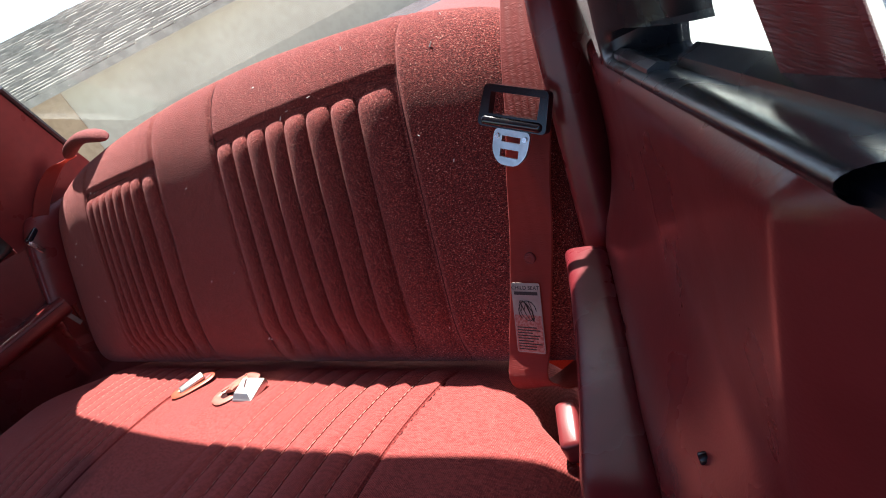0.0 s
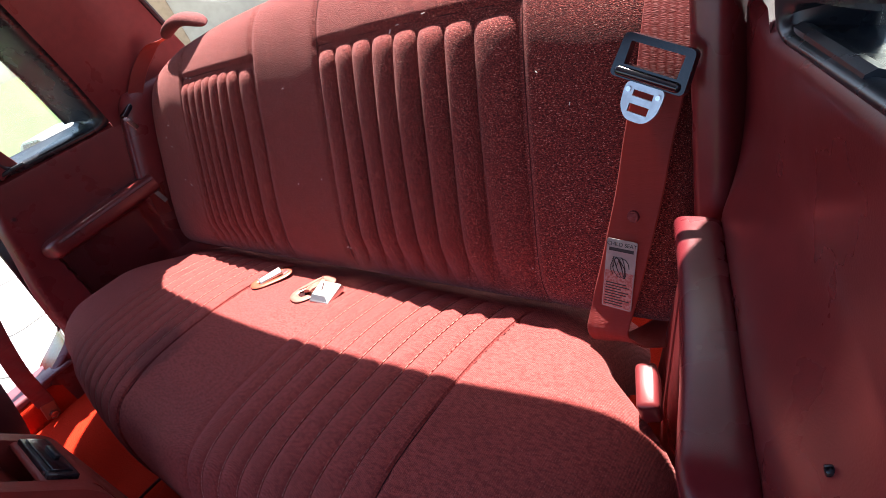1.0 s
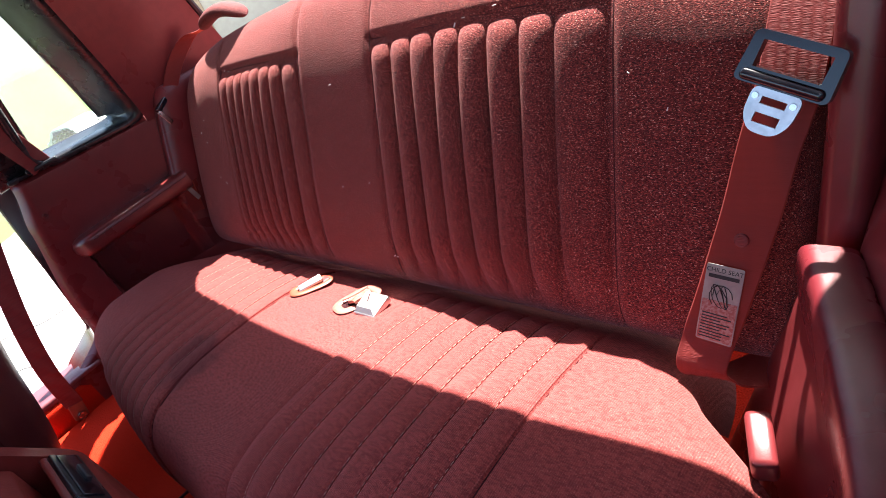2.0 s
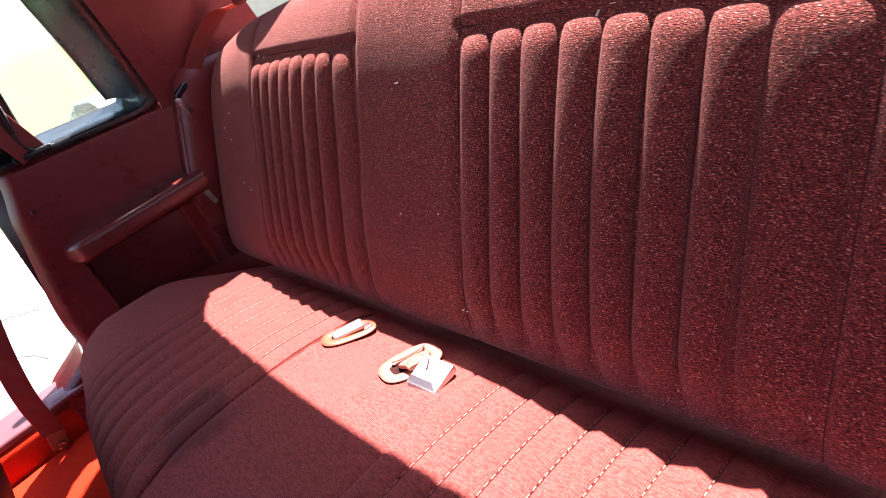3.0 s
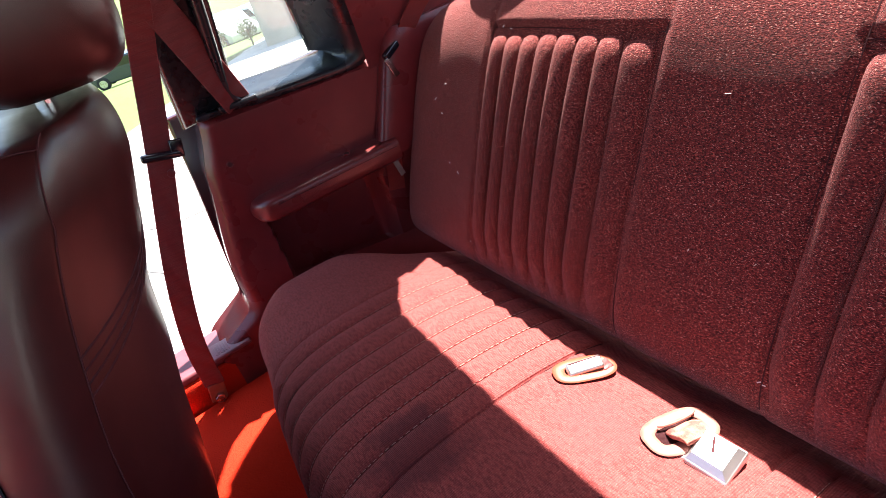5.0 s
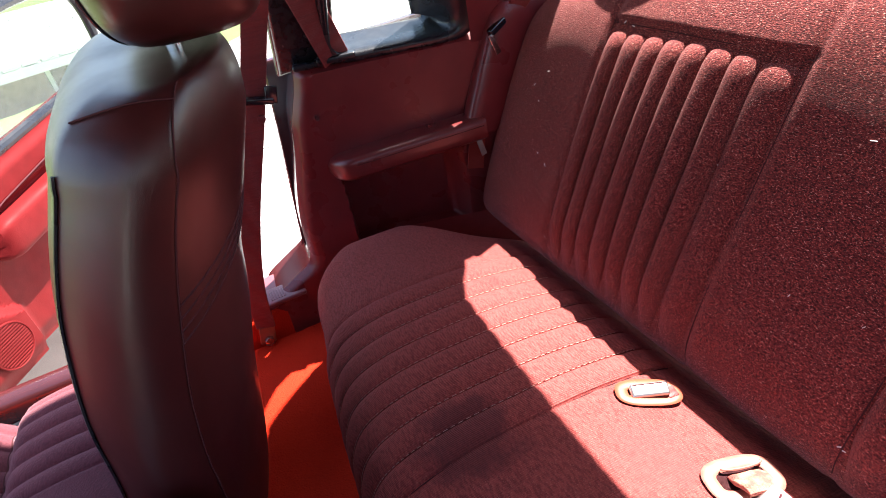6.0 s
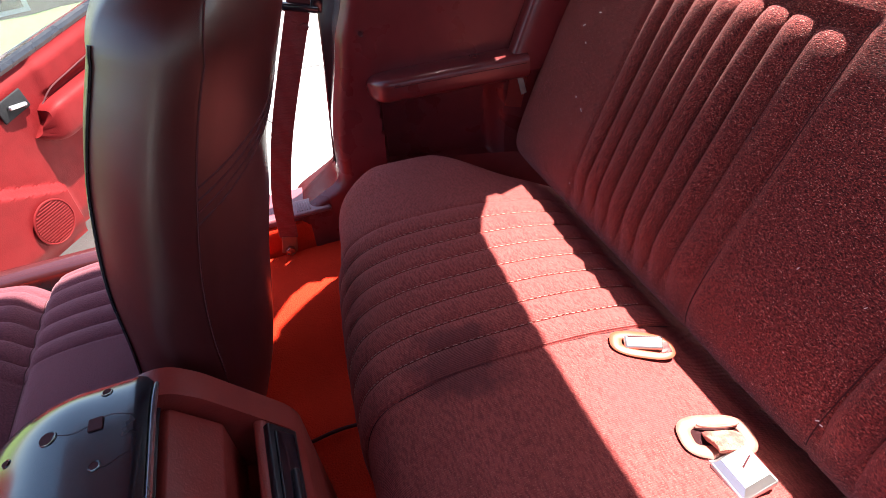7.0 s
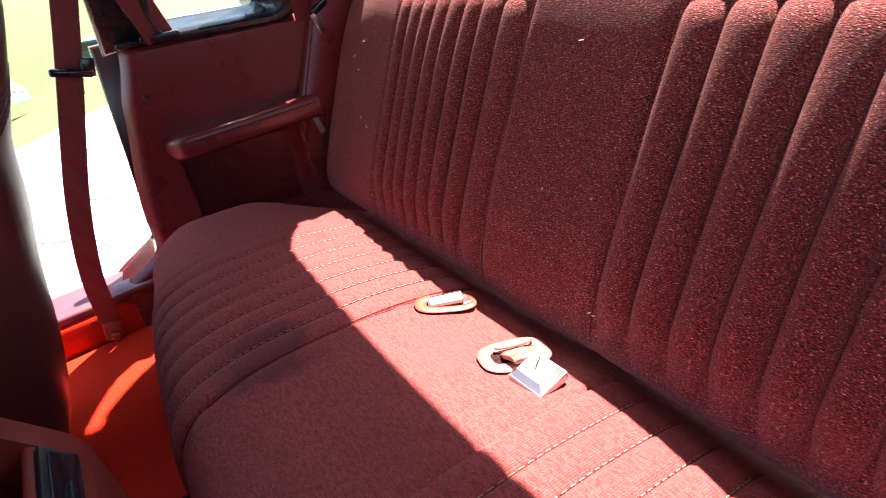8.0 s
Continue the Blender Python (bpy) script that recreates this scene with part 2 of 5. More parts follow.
def grid(fn, nu, nv, close_u=False, close_v=False, bm=None):
    bm = bm or bmesh.new()
    cu, cv = (nu if close_u else nu + 1), (nv if close_v else nv + 1)
    vs = [[bm.verts.new(fn(i / nu, j / nv)) for j in range(cv)] for i in range(cu)]
    for i in range(nu):
        for j in range(nv):
            a, b = vs[i], vs[(i + 1) % cu]
            q = (a[j], b[j], b[(j + 1) % cv], a[(j + 1) % cv])
            if len(set(q)) == 4:
                bm.faces.new(q)
    return bm


def cap(bm, weld=1e-5):
    bmesh.ops.remove_doubles(bm, verts=bm.verts, dist=weld)
    edges = [e for e in bm.edges if e.is_boundary]
    if edges:
        bmesh.ops.holes_fill(bm, edges=edges, sides=0)
    return bm


def rbox(size, at=(0, 0, 0), bevel=0.004, seg=3, turn=None, bm=None):
    bm = bm or bmesh.new()
    made = bmesh.ops.create_cube(bm, size=1.0)["verts"]
    m = Matrix.Translation(at) @ (turn or Matrix()) @ Matrix.Diagonal((*size, 1))
    bmesh.ops.transform(bm, matrix=m, verts=made)
    if bevel:
        edges = list({e for v in made for e in v.link_edges})
        bmesh.ops.bevel(bm, geom=edges, offset=min(bevel, min(size) * 0.49), segments=seg, affect="EDGES", profile=0.5)
    return bm


def frames_along(pts):
    out, up = [], None
    for i, p in enumerate(pts):
        a, b = pts[max(i - 1, 0)], pts[min(i + 1, len(pts) - 1)]
        t = (Vector(b) - Vector(a)).normalized()
        if up is None:
            up = Vector((0, 0, 1)) if abs(t.z) < 0.9 else Vector((1, 0, 0))
        side = t.cross(up).normalized()
        up = side.cross(t).normalized()
        out.append((Vector(p), side, up))
    return out


def tube(pts, r, n=8, bm=None, closed=False):
    bm = bm or bmesh.new()
    fr = frames_along(pts)
    rings = [[bm.verts.new(p + r * (math.cos(a) * s + math.sin(a) * u)) for a in [2 * math.pi * k / n for k in range(n)]] for p, s, u in fr]
    m = len(rings)
    for i in range(m if closed else m - 1):
        a, b = rings[i], rings[(i + 1) % m]
        for k in range(n):
            bm.faces.new((a[k], a[(k + 1) % n], b[(k + 1) % n], b[k]))
    if not closed:
        bm.faces.new(rings[0])
        bm.faces.new(rings[-1][::-1])
    return bm


def ribbon(rows, width, thick, bm=None):
    """rows of (point, across): a flat strap with real thickness and slightly rounded edges."""
    bm = bm or bmesh.new()
    rings = []
    pts = [Vector(p) for p, _ in rows]
    for i, (p, across) in enumerate(rows):
        t = (pts[min(i + 1, len(pts) - 1)] - pts[max(i - 1, 0)]).normalized()
        a = Vector(across)
        a = (a - a.dot(t) * t).normalized()
        nrm = t.cross(a)
        w, h = width / 2, thick / 2
        ring = [(-w, 0), (-w + h, -h), (0, -h), (w - h, -h), (w, 0), (w - h, h), (0, h), (-w + h, h)]
        rings.append([bm.verts.new(pts[i] + x * a + y * nrm) for x, y in ring])
    for a, b in zip(rings, rings[1:]):
        for k in range(8):
            bm.faces.new((a[k], a[(k + 1) % 8], b[(k + 1) % 8], b[k]))
    bm.faces.new(rings[0])
    bm.faces.new(rings[-1][::-1])
    return bm


def smooth_path(pts, steps=8):
    """Catmull-Rom through points."""
    p = [Vector(q) for q in pts]
    p = [2 * p[0] - p[1]] + p + [2 * p[-1] - p[-2]]
    out = []
    for i in range(1, len(p) - 2):
        for k in range(steps):
            t = k / steps
            a, b, c, d = p[i - 1:i + 3]
            out.append(0.5 * (2 * b + (c - a) * t + (2 * a - 5 * b + 4 * c - d) * t * t + (3 * b - a - 3 * c + d) * t ** 3))
    return out + [p[-2]]


def extrude(poly, to3d, depth, bevel=0.0, seg=2, bm=None):
    """A flat outline [(a, b)] carried by to3d(a, b, h) from h = 0 to depth."""
    bm = bm or bmesh.new()
    lo = [bm.verts.new(to3d(a, b, 0.0)) for a, b in poly]
    hi = [bm.verts.new(to3d(a, b, depth)) for a, b in poly]
    f0, f1 = bm.faces.new(lo), bm.faces.new(hi[::-1])
    n = len(poly)
    sides = [bm.faces.new((lo[i], hi[i], hi[(i + 1) % n], lo[(i + 1) % n])) for i in range(n)]
    if bevel:
        bmesh.ops.bevel(bm, geom=list(set(f0.edges) | set(f1.edges)), offset=bevel, segments=seg, affect="EDGES", profile=0.5)
    return bm


def rounded(poly, r, seg=5):
    """Rounds the corners of an outline."""
    out, n = [], len(poly)
    for i in range(n):
        p, a, b = Vector(poly[i]), Vector(poly[i - 1]), Vector(poly[(i + 1) % n])
        da, db = (a - p), (b - p)
        q = min(r, da.length * 0.45, db.length * 0.45)
        s, e = p + da.normalized() * q, p + db.normalized() * q
        for k in range(seg + 1):
            t = k / seg
            v = (1 - t) ** 2 * s + 2 * t * (1 - t) * p + t * t * e
            out.append((v.x, v.y))
    return out


def smoothstep(a, b, x):
    t = min(max((x - a) / (b - a), 0.0), 1.0)
    return t * t * (3 - 2 * t)


def disc(r, depth, at, axis, n=24, bevel=0.0, bm=None):
    bm = bm or bmesh.new()
    turn = Vector(axis).to_track_quat("Z", "Y").to_matrix().to_4x4()
    made = bmesh.ops.create_cone(bm, cap_ends=True, segments=n, radius1=r, radius2=r, depth=depth)["verts"]
    if bevel:
        edges = [e for e in {e for v in made for e in v.link_edges} if len({v.co.z > 0 for v in e.verts}) == 1]
        made = list({v for f in bmesh.ops.bevel(bm, geom=edges, offset=bevel, segments=2, affect="EDGES", profile=0.5)["faces"] for v in f.verts} | {v for v in made if v.is_valid})
    bmesh.ops.transform(bm, matrix=Matrix.Translation(at) @ turn, verts=made)
    return bm


# ---------------------------------------------------------------- rear seat: backrest
def back_point(x, w, off):
    """A point of the backrest: across, up along the reclined face, and out of its middle plane (0.06 is the face)."""
    return Vector((x, -0.060 + 0.40 * w - 0.916 * (off - 0.06), 0.30 + 0.916 * w + 0.40 * (off - 0.06)))


BACK_H = 0.605
# seams of the two pleated panels: inner and outer edge, by side
PANEL = {-1: (0.100, 0.370), 1: (0.076, 0.432)}


def panel_line(x):
    """Height of the cross seam above the pleats."""
    return 0.362 - 0.10 * max(abs(x) - 0.24, 0) ** 2


def back_top(x):
    a = abs(x)
    return 0.460 - 0.17 * x * x - 0.26 * max(a - 0.40, 0) ** 1.5 - 45 * max(a - 0.51, 0) ** 3


def back_off(x, w):
    """How far the padded face stands out of the middle plane."""
    top = back_top(x)
    q = min(max(2 * w / top - 1, -1), 1)
    r = min(abs(x) / BACK_H, 1)
    o = 0.06 * math.sqrt(max(1 - abs(q) ** (4.2 if q > 0 else 7), 0)) * math.sqrt(max(1 - r ** 14, 0))
    o += 0.012 * math.exp(-((abs(x) - 0.24) / 0.12) ** 2) * math.sin(math.pi * min(max(w / top, 0), 1))
    x0, x1 = PANEL[1 if x > 0 else -1]
    a = abs(x)
    o -= 0.0045 * sum(math.exp(-((a - s) / 0.0045) ** 2) for s in (x0, x1))
    if x0 < a < x1:
        line = panel_line(x)
        o -= 0.006 * math.exp(-((w - line) / 0.0045) ** 2)
        o -= 0.006 * smoothstep(x0, x0 + 0.008, a) * smoothstep(x1, x1 - 0.008, a) * smoothstep(line, line - 0.01, w) * smoothstep(0.01, 0.05, w)
    return o


def spread(s, power=1.3):
    return math.copysign(1 - (1 - abs(s)) ** power, s)


bench = thing("rear_bench", (0, -0.2, 0.05), "red cloth rear bench with pleated back and stained cushion", "car seat")


def build_rear_backrest():

    def front(u, v):
        x = BACK_H * spread(2 * u - 1)
        w = back_top(x) * (0.5 + 0.5 * spread(2 * v - 1, 1.5))
        lump = 0.0016 * noise.noise(Vector((x * 9, w * 9, 1.0)))
        return back_point(x, w, back_off(x, w) + lump)

    def rear(u, v):
        x = BACK_H * spread(2 * u - 1)
        w = back_top(x) * (0.5 + 0.5 * spread(2 * v - 1, 1.5))
        q, r = 2 * w / back_top(x) - 1, abs(x) / BACK_H
        return back_point(x, w, -0.06 * math.sqrt(max(1 - abs(q) ** (4.2 if q > 0 else 10), 0)) * math.sqrt(max(1 - min(r, 1) ** 14, 0)))

    bm = grid(front, 300, 110)
    grid(rear, 40, 16, bm=bm)
    seat = part("backrest", cap(bm, 2e-4), CLOTH, bench, "red tweed cloth backrest with two pleated panels")
    for side in (-1, 1):
        x0, x1 = PANEL[side]
        wide = [1.0] * 7 + [1.5] if side > 0 else [1.4] + [1.0] * 7
        unit = (x1 - x0 - 0.008) / sum(wide)
        at = x0 + 0.004
        for k, share in enumerate(wide):
            step = unit * share
            xc, at = side * (at + step / 2), at + step
            wtop = panel_line(xc) - 0.005 + 0.002 * math.sin(7 * k)
            wav = random.uniform(0, 6)

            def rib(u, v, xc=xc, wtop=wtop, wav=wav, step=step, tall=0.017 if share == 1 else 0.012):
                a = math.pi * u
                w = 0.016 + (wtop - 0.016) * v
                end = math.sqrt(max(1 - ((w - wtop + 0.022) / 0.022) ** 2, 0)) if w > wtop - 0.022 else 1.0
                end *= 0.30 + 0.70 * smoothstep(0.016, 0.085, w)
                x = xc - step * 0.5 * math.cos(a) * (0.62 + 0.38 * end) + 0.0012 * math.sin(14 * w + wav)
                return back_point(x, w, back_off(x, w) - 0.004 + tall * math.sin(a) ** 0.72 * end)

            part("pleat", cap(grid(rib, 14, 44)), CLOTH, seat)
            if k:
                # Seam thread in the fold; its dark colour also deepens the crease's shade.
                xs = side * (at - step)
                crease = [back_point(xs, w, back_off(xs, w) - 0.0022) for w in [0.03 + (wtop - 0.035) * i / 30 for i in range(31)]]
                part("seam", tube(crease, 0.0007, 5), SEAM_AND_SHADE, seat)
        for s in (x0, x1):
            pts = [back_point(side * s, w, back_off(side * s, w) + 0.0002) for w in [0.02 + (back_top(s) - 0.03) * i / 60 for i in range(61)]]
            part("seam", tube(pts, 0.0007, 5), SEAM_AND_SHADE, seat)
        pts = []
        for i in range(41):
            x = side * (x0 + (x1 - x0) * i / 40)
            pts.append(back_point(x, panel_line(x), back_off(x, panel_line(x)) + 0.0002))
        part("seam", tube(pts, 0.0007, 5), SEAM_AND_SHADE, seat)
    bm = bmesh.new()
    rnd = random.Random(5)
    for _ in range(46):
        x, w = rnd.uniform(-0.5, 0.5), rnd.uniform(0.05, 0.42)
        p = back_point(x, w, back_off(x, w) + 0.001)
        a = rnd.uniform(0, 3.14)
        d = Vector((math.cos(a), 0.4 * math.sin(a), 0.9 * math.sin(a))) * rnd.uniform(0.0012, 0.003)
        tube([p - d, p, p + d], rnd.uniform(0.0004, 0.0008), 4, bm)
    tagged(part("lint", bm, WHITE, seat, "pale specks of lint"), kind="stuff")
    return seat


build_rear_backrest()

# ---------------------------------------------------------------- rear seat: cushion
CUSHION = smooth_path([(0, 0.060, 0.20), (0, 0.025, 0.250), (0, -0.030, 0.284), (0, -0.072, 0.303), (0, -0.15, 0.322), (0, -0.23, 0.332),
                       (0, -0.30, 0.332), (0, -0.350, 0.314), (0, -0.376, 0.272), (0, -0.382, 0.20), (0, -0.372, 0.12), (0, -0.36, 0.06)], 12)


def cushion_half(y):
    t = min(max((-0.045 - y) / 0.325, 0), 1)
    return 0.535 + 0.100 * smoothstep(0, 0.45, t) - 0.03 * smoothstep(0.75, 1.0, t)


def cushion_point(x, p, lift=0.0):
    """x across, p from 0 (hidden rear) over the top to 1 (foot of the front)."""
    f = p * (len(CUSHION) - 1)
    i = min(int(f), len(CUSHION) - 2)
    q = CUSHION[i].lerp(CUSHION[i + 1], f - i)
    tan = (CUSHION[i + 1] - CUSHION[i]).normalized()
    nrm = Vector((0, tan.z, -tan.y)) * 1.0
    if nrm.z < 0 and 0.15 < p < 0.6:
        nrm = -nrm
    half = cushion_half(q.y)
    r = min(abs(x) / half, 1.0)
    k = math.sqrt(max(1 - r ** 18, 0))
    c = Vector((0, -0.2, 0.17))
    q = c + (q - c) * (0.55 + 0.45 * k)
    bow = 0.052 * max(1 - (x / 0.5) ** 2, 0) * smoothstep(-0.16, -0.36, q.y)
    return Vector((x, q.y - bow, q.z)) + nrm * lift


def cushion_groove(x):
    g = 0.0
    for s in (0.115, 0.411):
        g += 0.0012 * math.exp(-((abs(x) - s) / 0.005) ** 2)
    if 0.115 < abs(x) < 0.411:
        g += 0.002
    return g


def build_rear_cushion():

    def top(u, v):
        p = v
        f = p * (len(CUSHION) - 1)
        half = cushion_half(CUSHION[min(int(round(f)), len(CUSHION) - 1)].y)
        x = half * spread(2 * u - 1)
        lump = 0.003 * noise.noise(Vector((x * 5, p * 7, 4.0)))
        return cushion_point(x, p, lump - cushion_groove(x) * smoothstep(0.1, 0.25, p))

    seat = part("cushion", cap(grid(top, 300, 80), 2e-4), KNIT, bench, "red knit cloth cushion, pleated and stained")
    for side in (-1, 1):
        n, x0, x1 = 8, 0.117, 0.409
        step = (x1 - x0) / n
        for k in range(n):
            xc = side * (x0 + (k + 0.5) * step)

            def rib(u, v, xc=xc):
                a = math.pi * u
                p = 0.17 + 0.78 * v
                end = smoothstep(0.17, 0.24, p) * smoothstep(0.95, 0.88, p)
                x = xc - step * 0.5 * math.cos(a)
                return cushion_point(x, p, -0.002 + 0.0060 * math.sin(a) ** 0.7 * end)

            part("pleat", cap(grid(rib, 8, 44)), KNIT, seat)
        for k in range(0, n + 1):
            x = side * (x0 + k * step)
            bm = bmesh.new()
            p = 0.25
            while p < 0.9:
                a, b = cushion_point(x, p, 0.0016), cushion_point(x, p + 0.0055, 0.0016)
                tube([a, a.lerp(b, 0.5) + Vector((0, 0, 0.0003)), b], 0.00036, 4, bm)
                p += 0.0095
            if 0 < k < n:
                part("stitching", bm, THREAD, seat, "pale thread stitching")
            else:
                bm.free()
                pts = [cushion_point(x, 0.2 + 0.72 * i / 50, -0.003) for i in range(51)]
                part("seam", tube(pts, 0.0007, 5), SEAM_AND_SHADE, seat)
    return seat


build_rear_cushion()


# ---------------------------------------------------------------- buckles in the cushion
def oval_bezel(name, at, length, width, turn, label, mat):
    t = thing(name, at, label, "seat belt")
    m = Matrix.Translation(at) @ pose(0, 0, 0, -9, 0, turn)

    def ring(u, v):
        a, b = 2 * math.pi * u, 2 * math.pi * v
        ca, sa = math.cos(a), math.sin(a)
        e = 3.2
        x = math.copysign(abs(ca) ** (2 / e), ca)
        y = math.copysign(abs(sa) ** (2 / e), sa)
        rim = 0.0070
        px, py = x * (width / 2 - rim), y * (length / 2 - rim)
        return m @ Vector((px + math.cos(b) * rim * ca, py + math.cos(b) * rim * sa, 0.0020 + 0.0019 * math.sin(b)))

    part("bezel", grid(ring, 48, 10, True, True), mat, t)
    # No recess here: a flat dark disc carries the opening's shade.
    well = grid(lambda u, v: m @ Vector(((width / 2 - 0.007) * math.cos(2 * math.pi * u) * v, (length / 2 - 0.007) * math.sin(2 * math.pi * u) * v, 0.0012)), 28, 3, True)
    part("well", cap(well), SEAM_AND_SHADE, t, "flat dark disc for the shaded opening")
    return t, m


left_buckle, m = oval_bezel("buckle_bezel", (-0.084, -0.104, 0.3155), 0.074, 0.038, -26, "orange-red oval plastic bezel with a tucked pale buckle", BEZEL)
part("buckle_body", rbox((0.016, 0.042, 0.014), bevel=0.003, turn=m @ pose(0.000, 0.000, 0.004, 8, 20, 4)), PRESSED, left_buckle, "sunlit pale metal buckle edge")
part("buckle_gap", rbox((0.0014, 0.038, 0.002), bevel=0.0, turn=m @ pose(-0.003, 0.000, 0.0118, 8, 20, 4)), SEAM_AND_SHADE, left_buckle, smooth=False)
part("webbing", rbox((0.014, 0.014, 0.004), bevel=0.0015, turn=m @ pose(0.002, 0.024, 0.0035, 0, 10, 20)), BELT, left_buckle, "tucked red webbing")

right_buckle, m = oval_bezel("buckle_bezel", (0.040, -0.106, 0.3155), 0.078, 0.048, -14, "faded oval plastic bezel with webbing and chrome buckle", PALEBEZEL)
WORNWEB = material("worn_pink_webbing", (0.36, 0.075, 0.060), 0.8, second=(0.52, 0.20, 0.14), grain=0.9, grain_scale=90.0, wear=0.6, wear_scale=60.0, bump=0.8, bump_scale=500.0)


def web_lump(u, v):
    """Folded webbing that climbs out of the bezel to the buckle."""
    a = 2 * math.pi * u
    ca, sa = math.cos(a), math.sin(a)
    x = -0.004 + 0.026 * v
    wide = 0.017 + 0.002 * math.sin(5 * v)
    thick = (0.0030 + 0.0022 * math.sin(math.pi * v)) * (1 + 0.5 * noise.noise(Vector((v * 5, ca * 2.5, 3.0))))
    return m @ Vector((x, 0.003 + wide * math.copysign(abs(ca) ** 0.6, ca), 0.002 + 0.009 * math.sin(math.pi * 0.55 * v) + thick * math.copysign(abs(sa) ** 0.7, sa)))


part("webbing", cap(grid(web_lump, 28, 14, True), 1e-5), WORNWEB, right_buckle, "worn folded red webbing")
part("wire_loop", tube([m @ Vector((-0.011 + 0.004 * math.sin(a), 0.004 + 0.022 * math.cos(a), 0.0065)) for a in [math.pi * i / 12 for i in range(13)]], 0.0012, 6), PALEBEZEL, right_buckle, "pale rim of the opening")
bk = pose(0.080, -0.110, 0.3165, 9, 4, 4)
part("buckle_body", rbox((0.041, 0.040, 0.012), bevel=0.002, turn=bk), PRESSED, right_buckle, "chrome buckle with bevelled face")
body = rbox((0.039, 0.037, 0.006), bevel=0.0, turn=bk @ pose(0, 0, 0.0085))
for v in body.verts:
    q = bk.inverted() @ v.co
    if q.z > 0.009:
        v.co = bk @ Vector((q.x * 0.74 - 0.002, q.y * 0.72 + 0.002, q.z))
part("push_button", body, PRESSED, right_buckle, "bright bevelled push plate", smooth=False)
# Slot and throat are solid dark pieces, coloured as the shade inside them.
part("slot", rbox((0.0022, 0.015, 0.0010), bevel=0, turn=bk @ pose(-0.005, 0.006, 0.0115, 0, 0, 24)), SEAM_AND_SHADE, right_buckle)
part("lip", rbox((0.042, 0.003, 0.003), bevel=0.001, turn=bk @ pose(0, -0.0205, -0.002)), STEEL, right_buckle)
part("throat", rbox((0.036, 0.002, 0.004), bevel=0.0, turn=bk @ pose(0, -0.0205, 0.003)), SEAM_AND_SHADE, right_buckle, smooth=False)
part("tab", rbox((0.010, 0.012, 0.004), bevel=0.0015, turn=bk @ pose(-0.022, -0.012, 0.001, 0, 0, 25)), PRESSED, right_buckle, "bright metal tab")


# ---------------------------------------------------------------- side trims
def panel_x(side, y):
    """The quarter trim draws in towards the rear."""
    d = min(max(-0.03 - y, -0.12), 0.34)
    return 0.618 + 0.27 * d if side < 0 else 0.676 + 0.40 * d


def trim_upper(t, side, ya_of, yb_of, z0, z1, xa_of, xb_of):
    """Upper trim of the rear roof pillar, from the side glass round to the rear glass."""

    def upper(u, v):
        z = z0 + (z1 - z0) * v
        ya, yb = ya_of(z), yb_of(z)
        xa, xb = xa_of(ya, z), xb_of(z)
        return Vector((side * (xa + (xb - xa) * u ** 1.4), ya + (yb - ya) * u, z))

    part("upper_pillar", grid(upper, 24, 24), VINYL, t)


def trim_column(t, side, x, hx, y0, z0, y1, z1):
    """Rounded upright cover of the rear belt, between panel and backrest."""

    def cover(u, v):
        a = 2 * math.pi * u
        ca, sa = math.cos(a), math.sin(a)
        e, hy = 0.55, 0.13
        top = math.sqrt(max(1 - max((v - 0.80) / 0.20, 0) ** 2, 0))
        yf, z = y0 + (y1 - y0) * v, z0 + (z1 - z0) * v
        return Vector((side * (x(v) + hx * math.copysign(abs(ca) ** e, ca) * (0.6 + 0.4 * top)), yf + hy + hy * math.copysign(abs(sa) ** e, sa) * (0.88 + 0.12 * top), z - 0.012 * (1 - top)))

    part("belt_cover", cap(grid(cover, 48, 30, True), 1e-4), PLASTIC, t)


def window_rim(t, side, corners, lean, rows, first=0, stop=0):
    """Black moulded surround of a quarter window; rows: width into the opening at the sill and at the rear, and depth outboard."""
    loop = rounded(corners, 0.035, 7)
    n = len(loop)
    cy, cz = sum(p[0] for p in loop) / n, sum(p[1] for p in loop) / n
    prof = smooth_path(rows, 4)
    deep = prof[-1].z - 0.007

    def rim_point(i, q):
        y, z = loop[i % n]
        t0 = Vector(loop[(i + 1) % n]) - Vector(loop[i - 1])
        d = Vector((t0.y, -t0.x)).normalized()
        if d.dot(Vector((y - cy, z - cz))) < 0:
            d = -d
        w = max(d.x, 0) ** 2
        o = q.x * (1 - w) + q.y * w
        return y + d.x * o, z + d.y * o

    count = n - stop - first

    def frame_fn(u, v):
        q = prof[int(round(v * (len(prof) - 1)))]
        yy, zz = rim_point((first + int(round(u * count))) % n, q)
        return Vector((side * (lean(yy, zz) + q.z), yy, zz))

    part("window_surround", grid(frame_fn, count, len(prof) - 1, count == n), BLACK, t, "black satin window surround")
    inner = [rim_point(i, prof[-2]) for i in range(n)]
    pane = part("window_pane", extrude(inner, lambda a, b, h: Vector((side * (lean(a, b) + deep + h), a, b)), 0.004), DUSTY, t, "dusty clear side glass", smooth=False)
    pane.visible_shadow = False


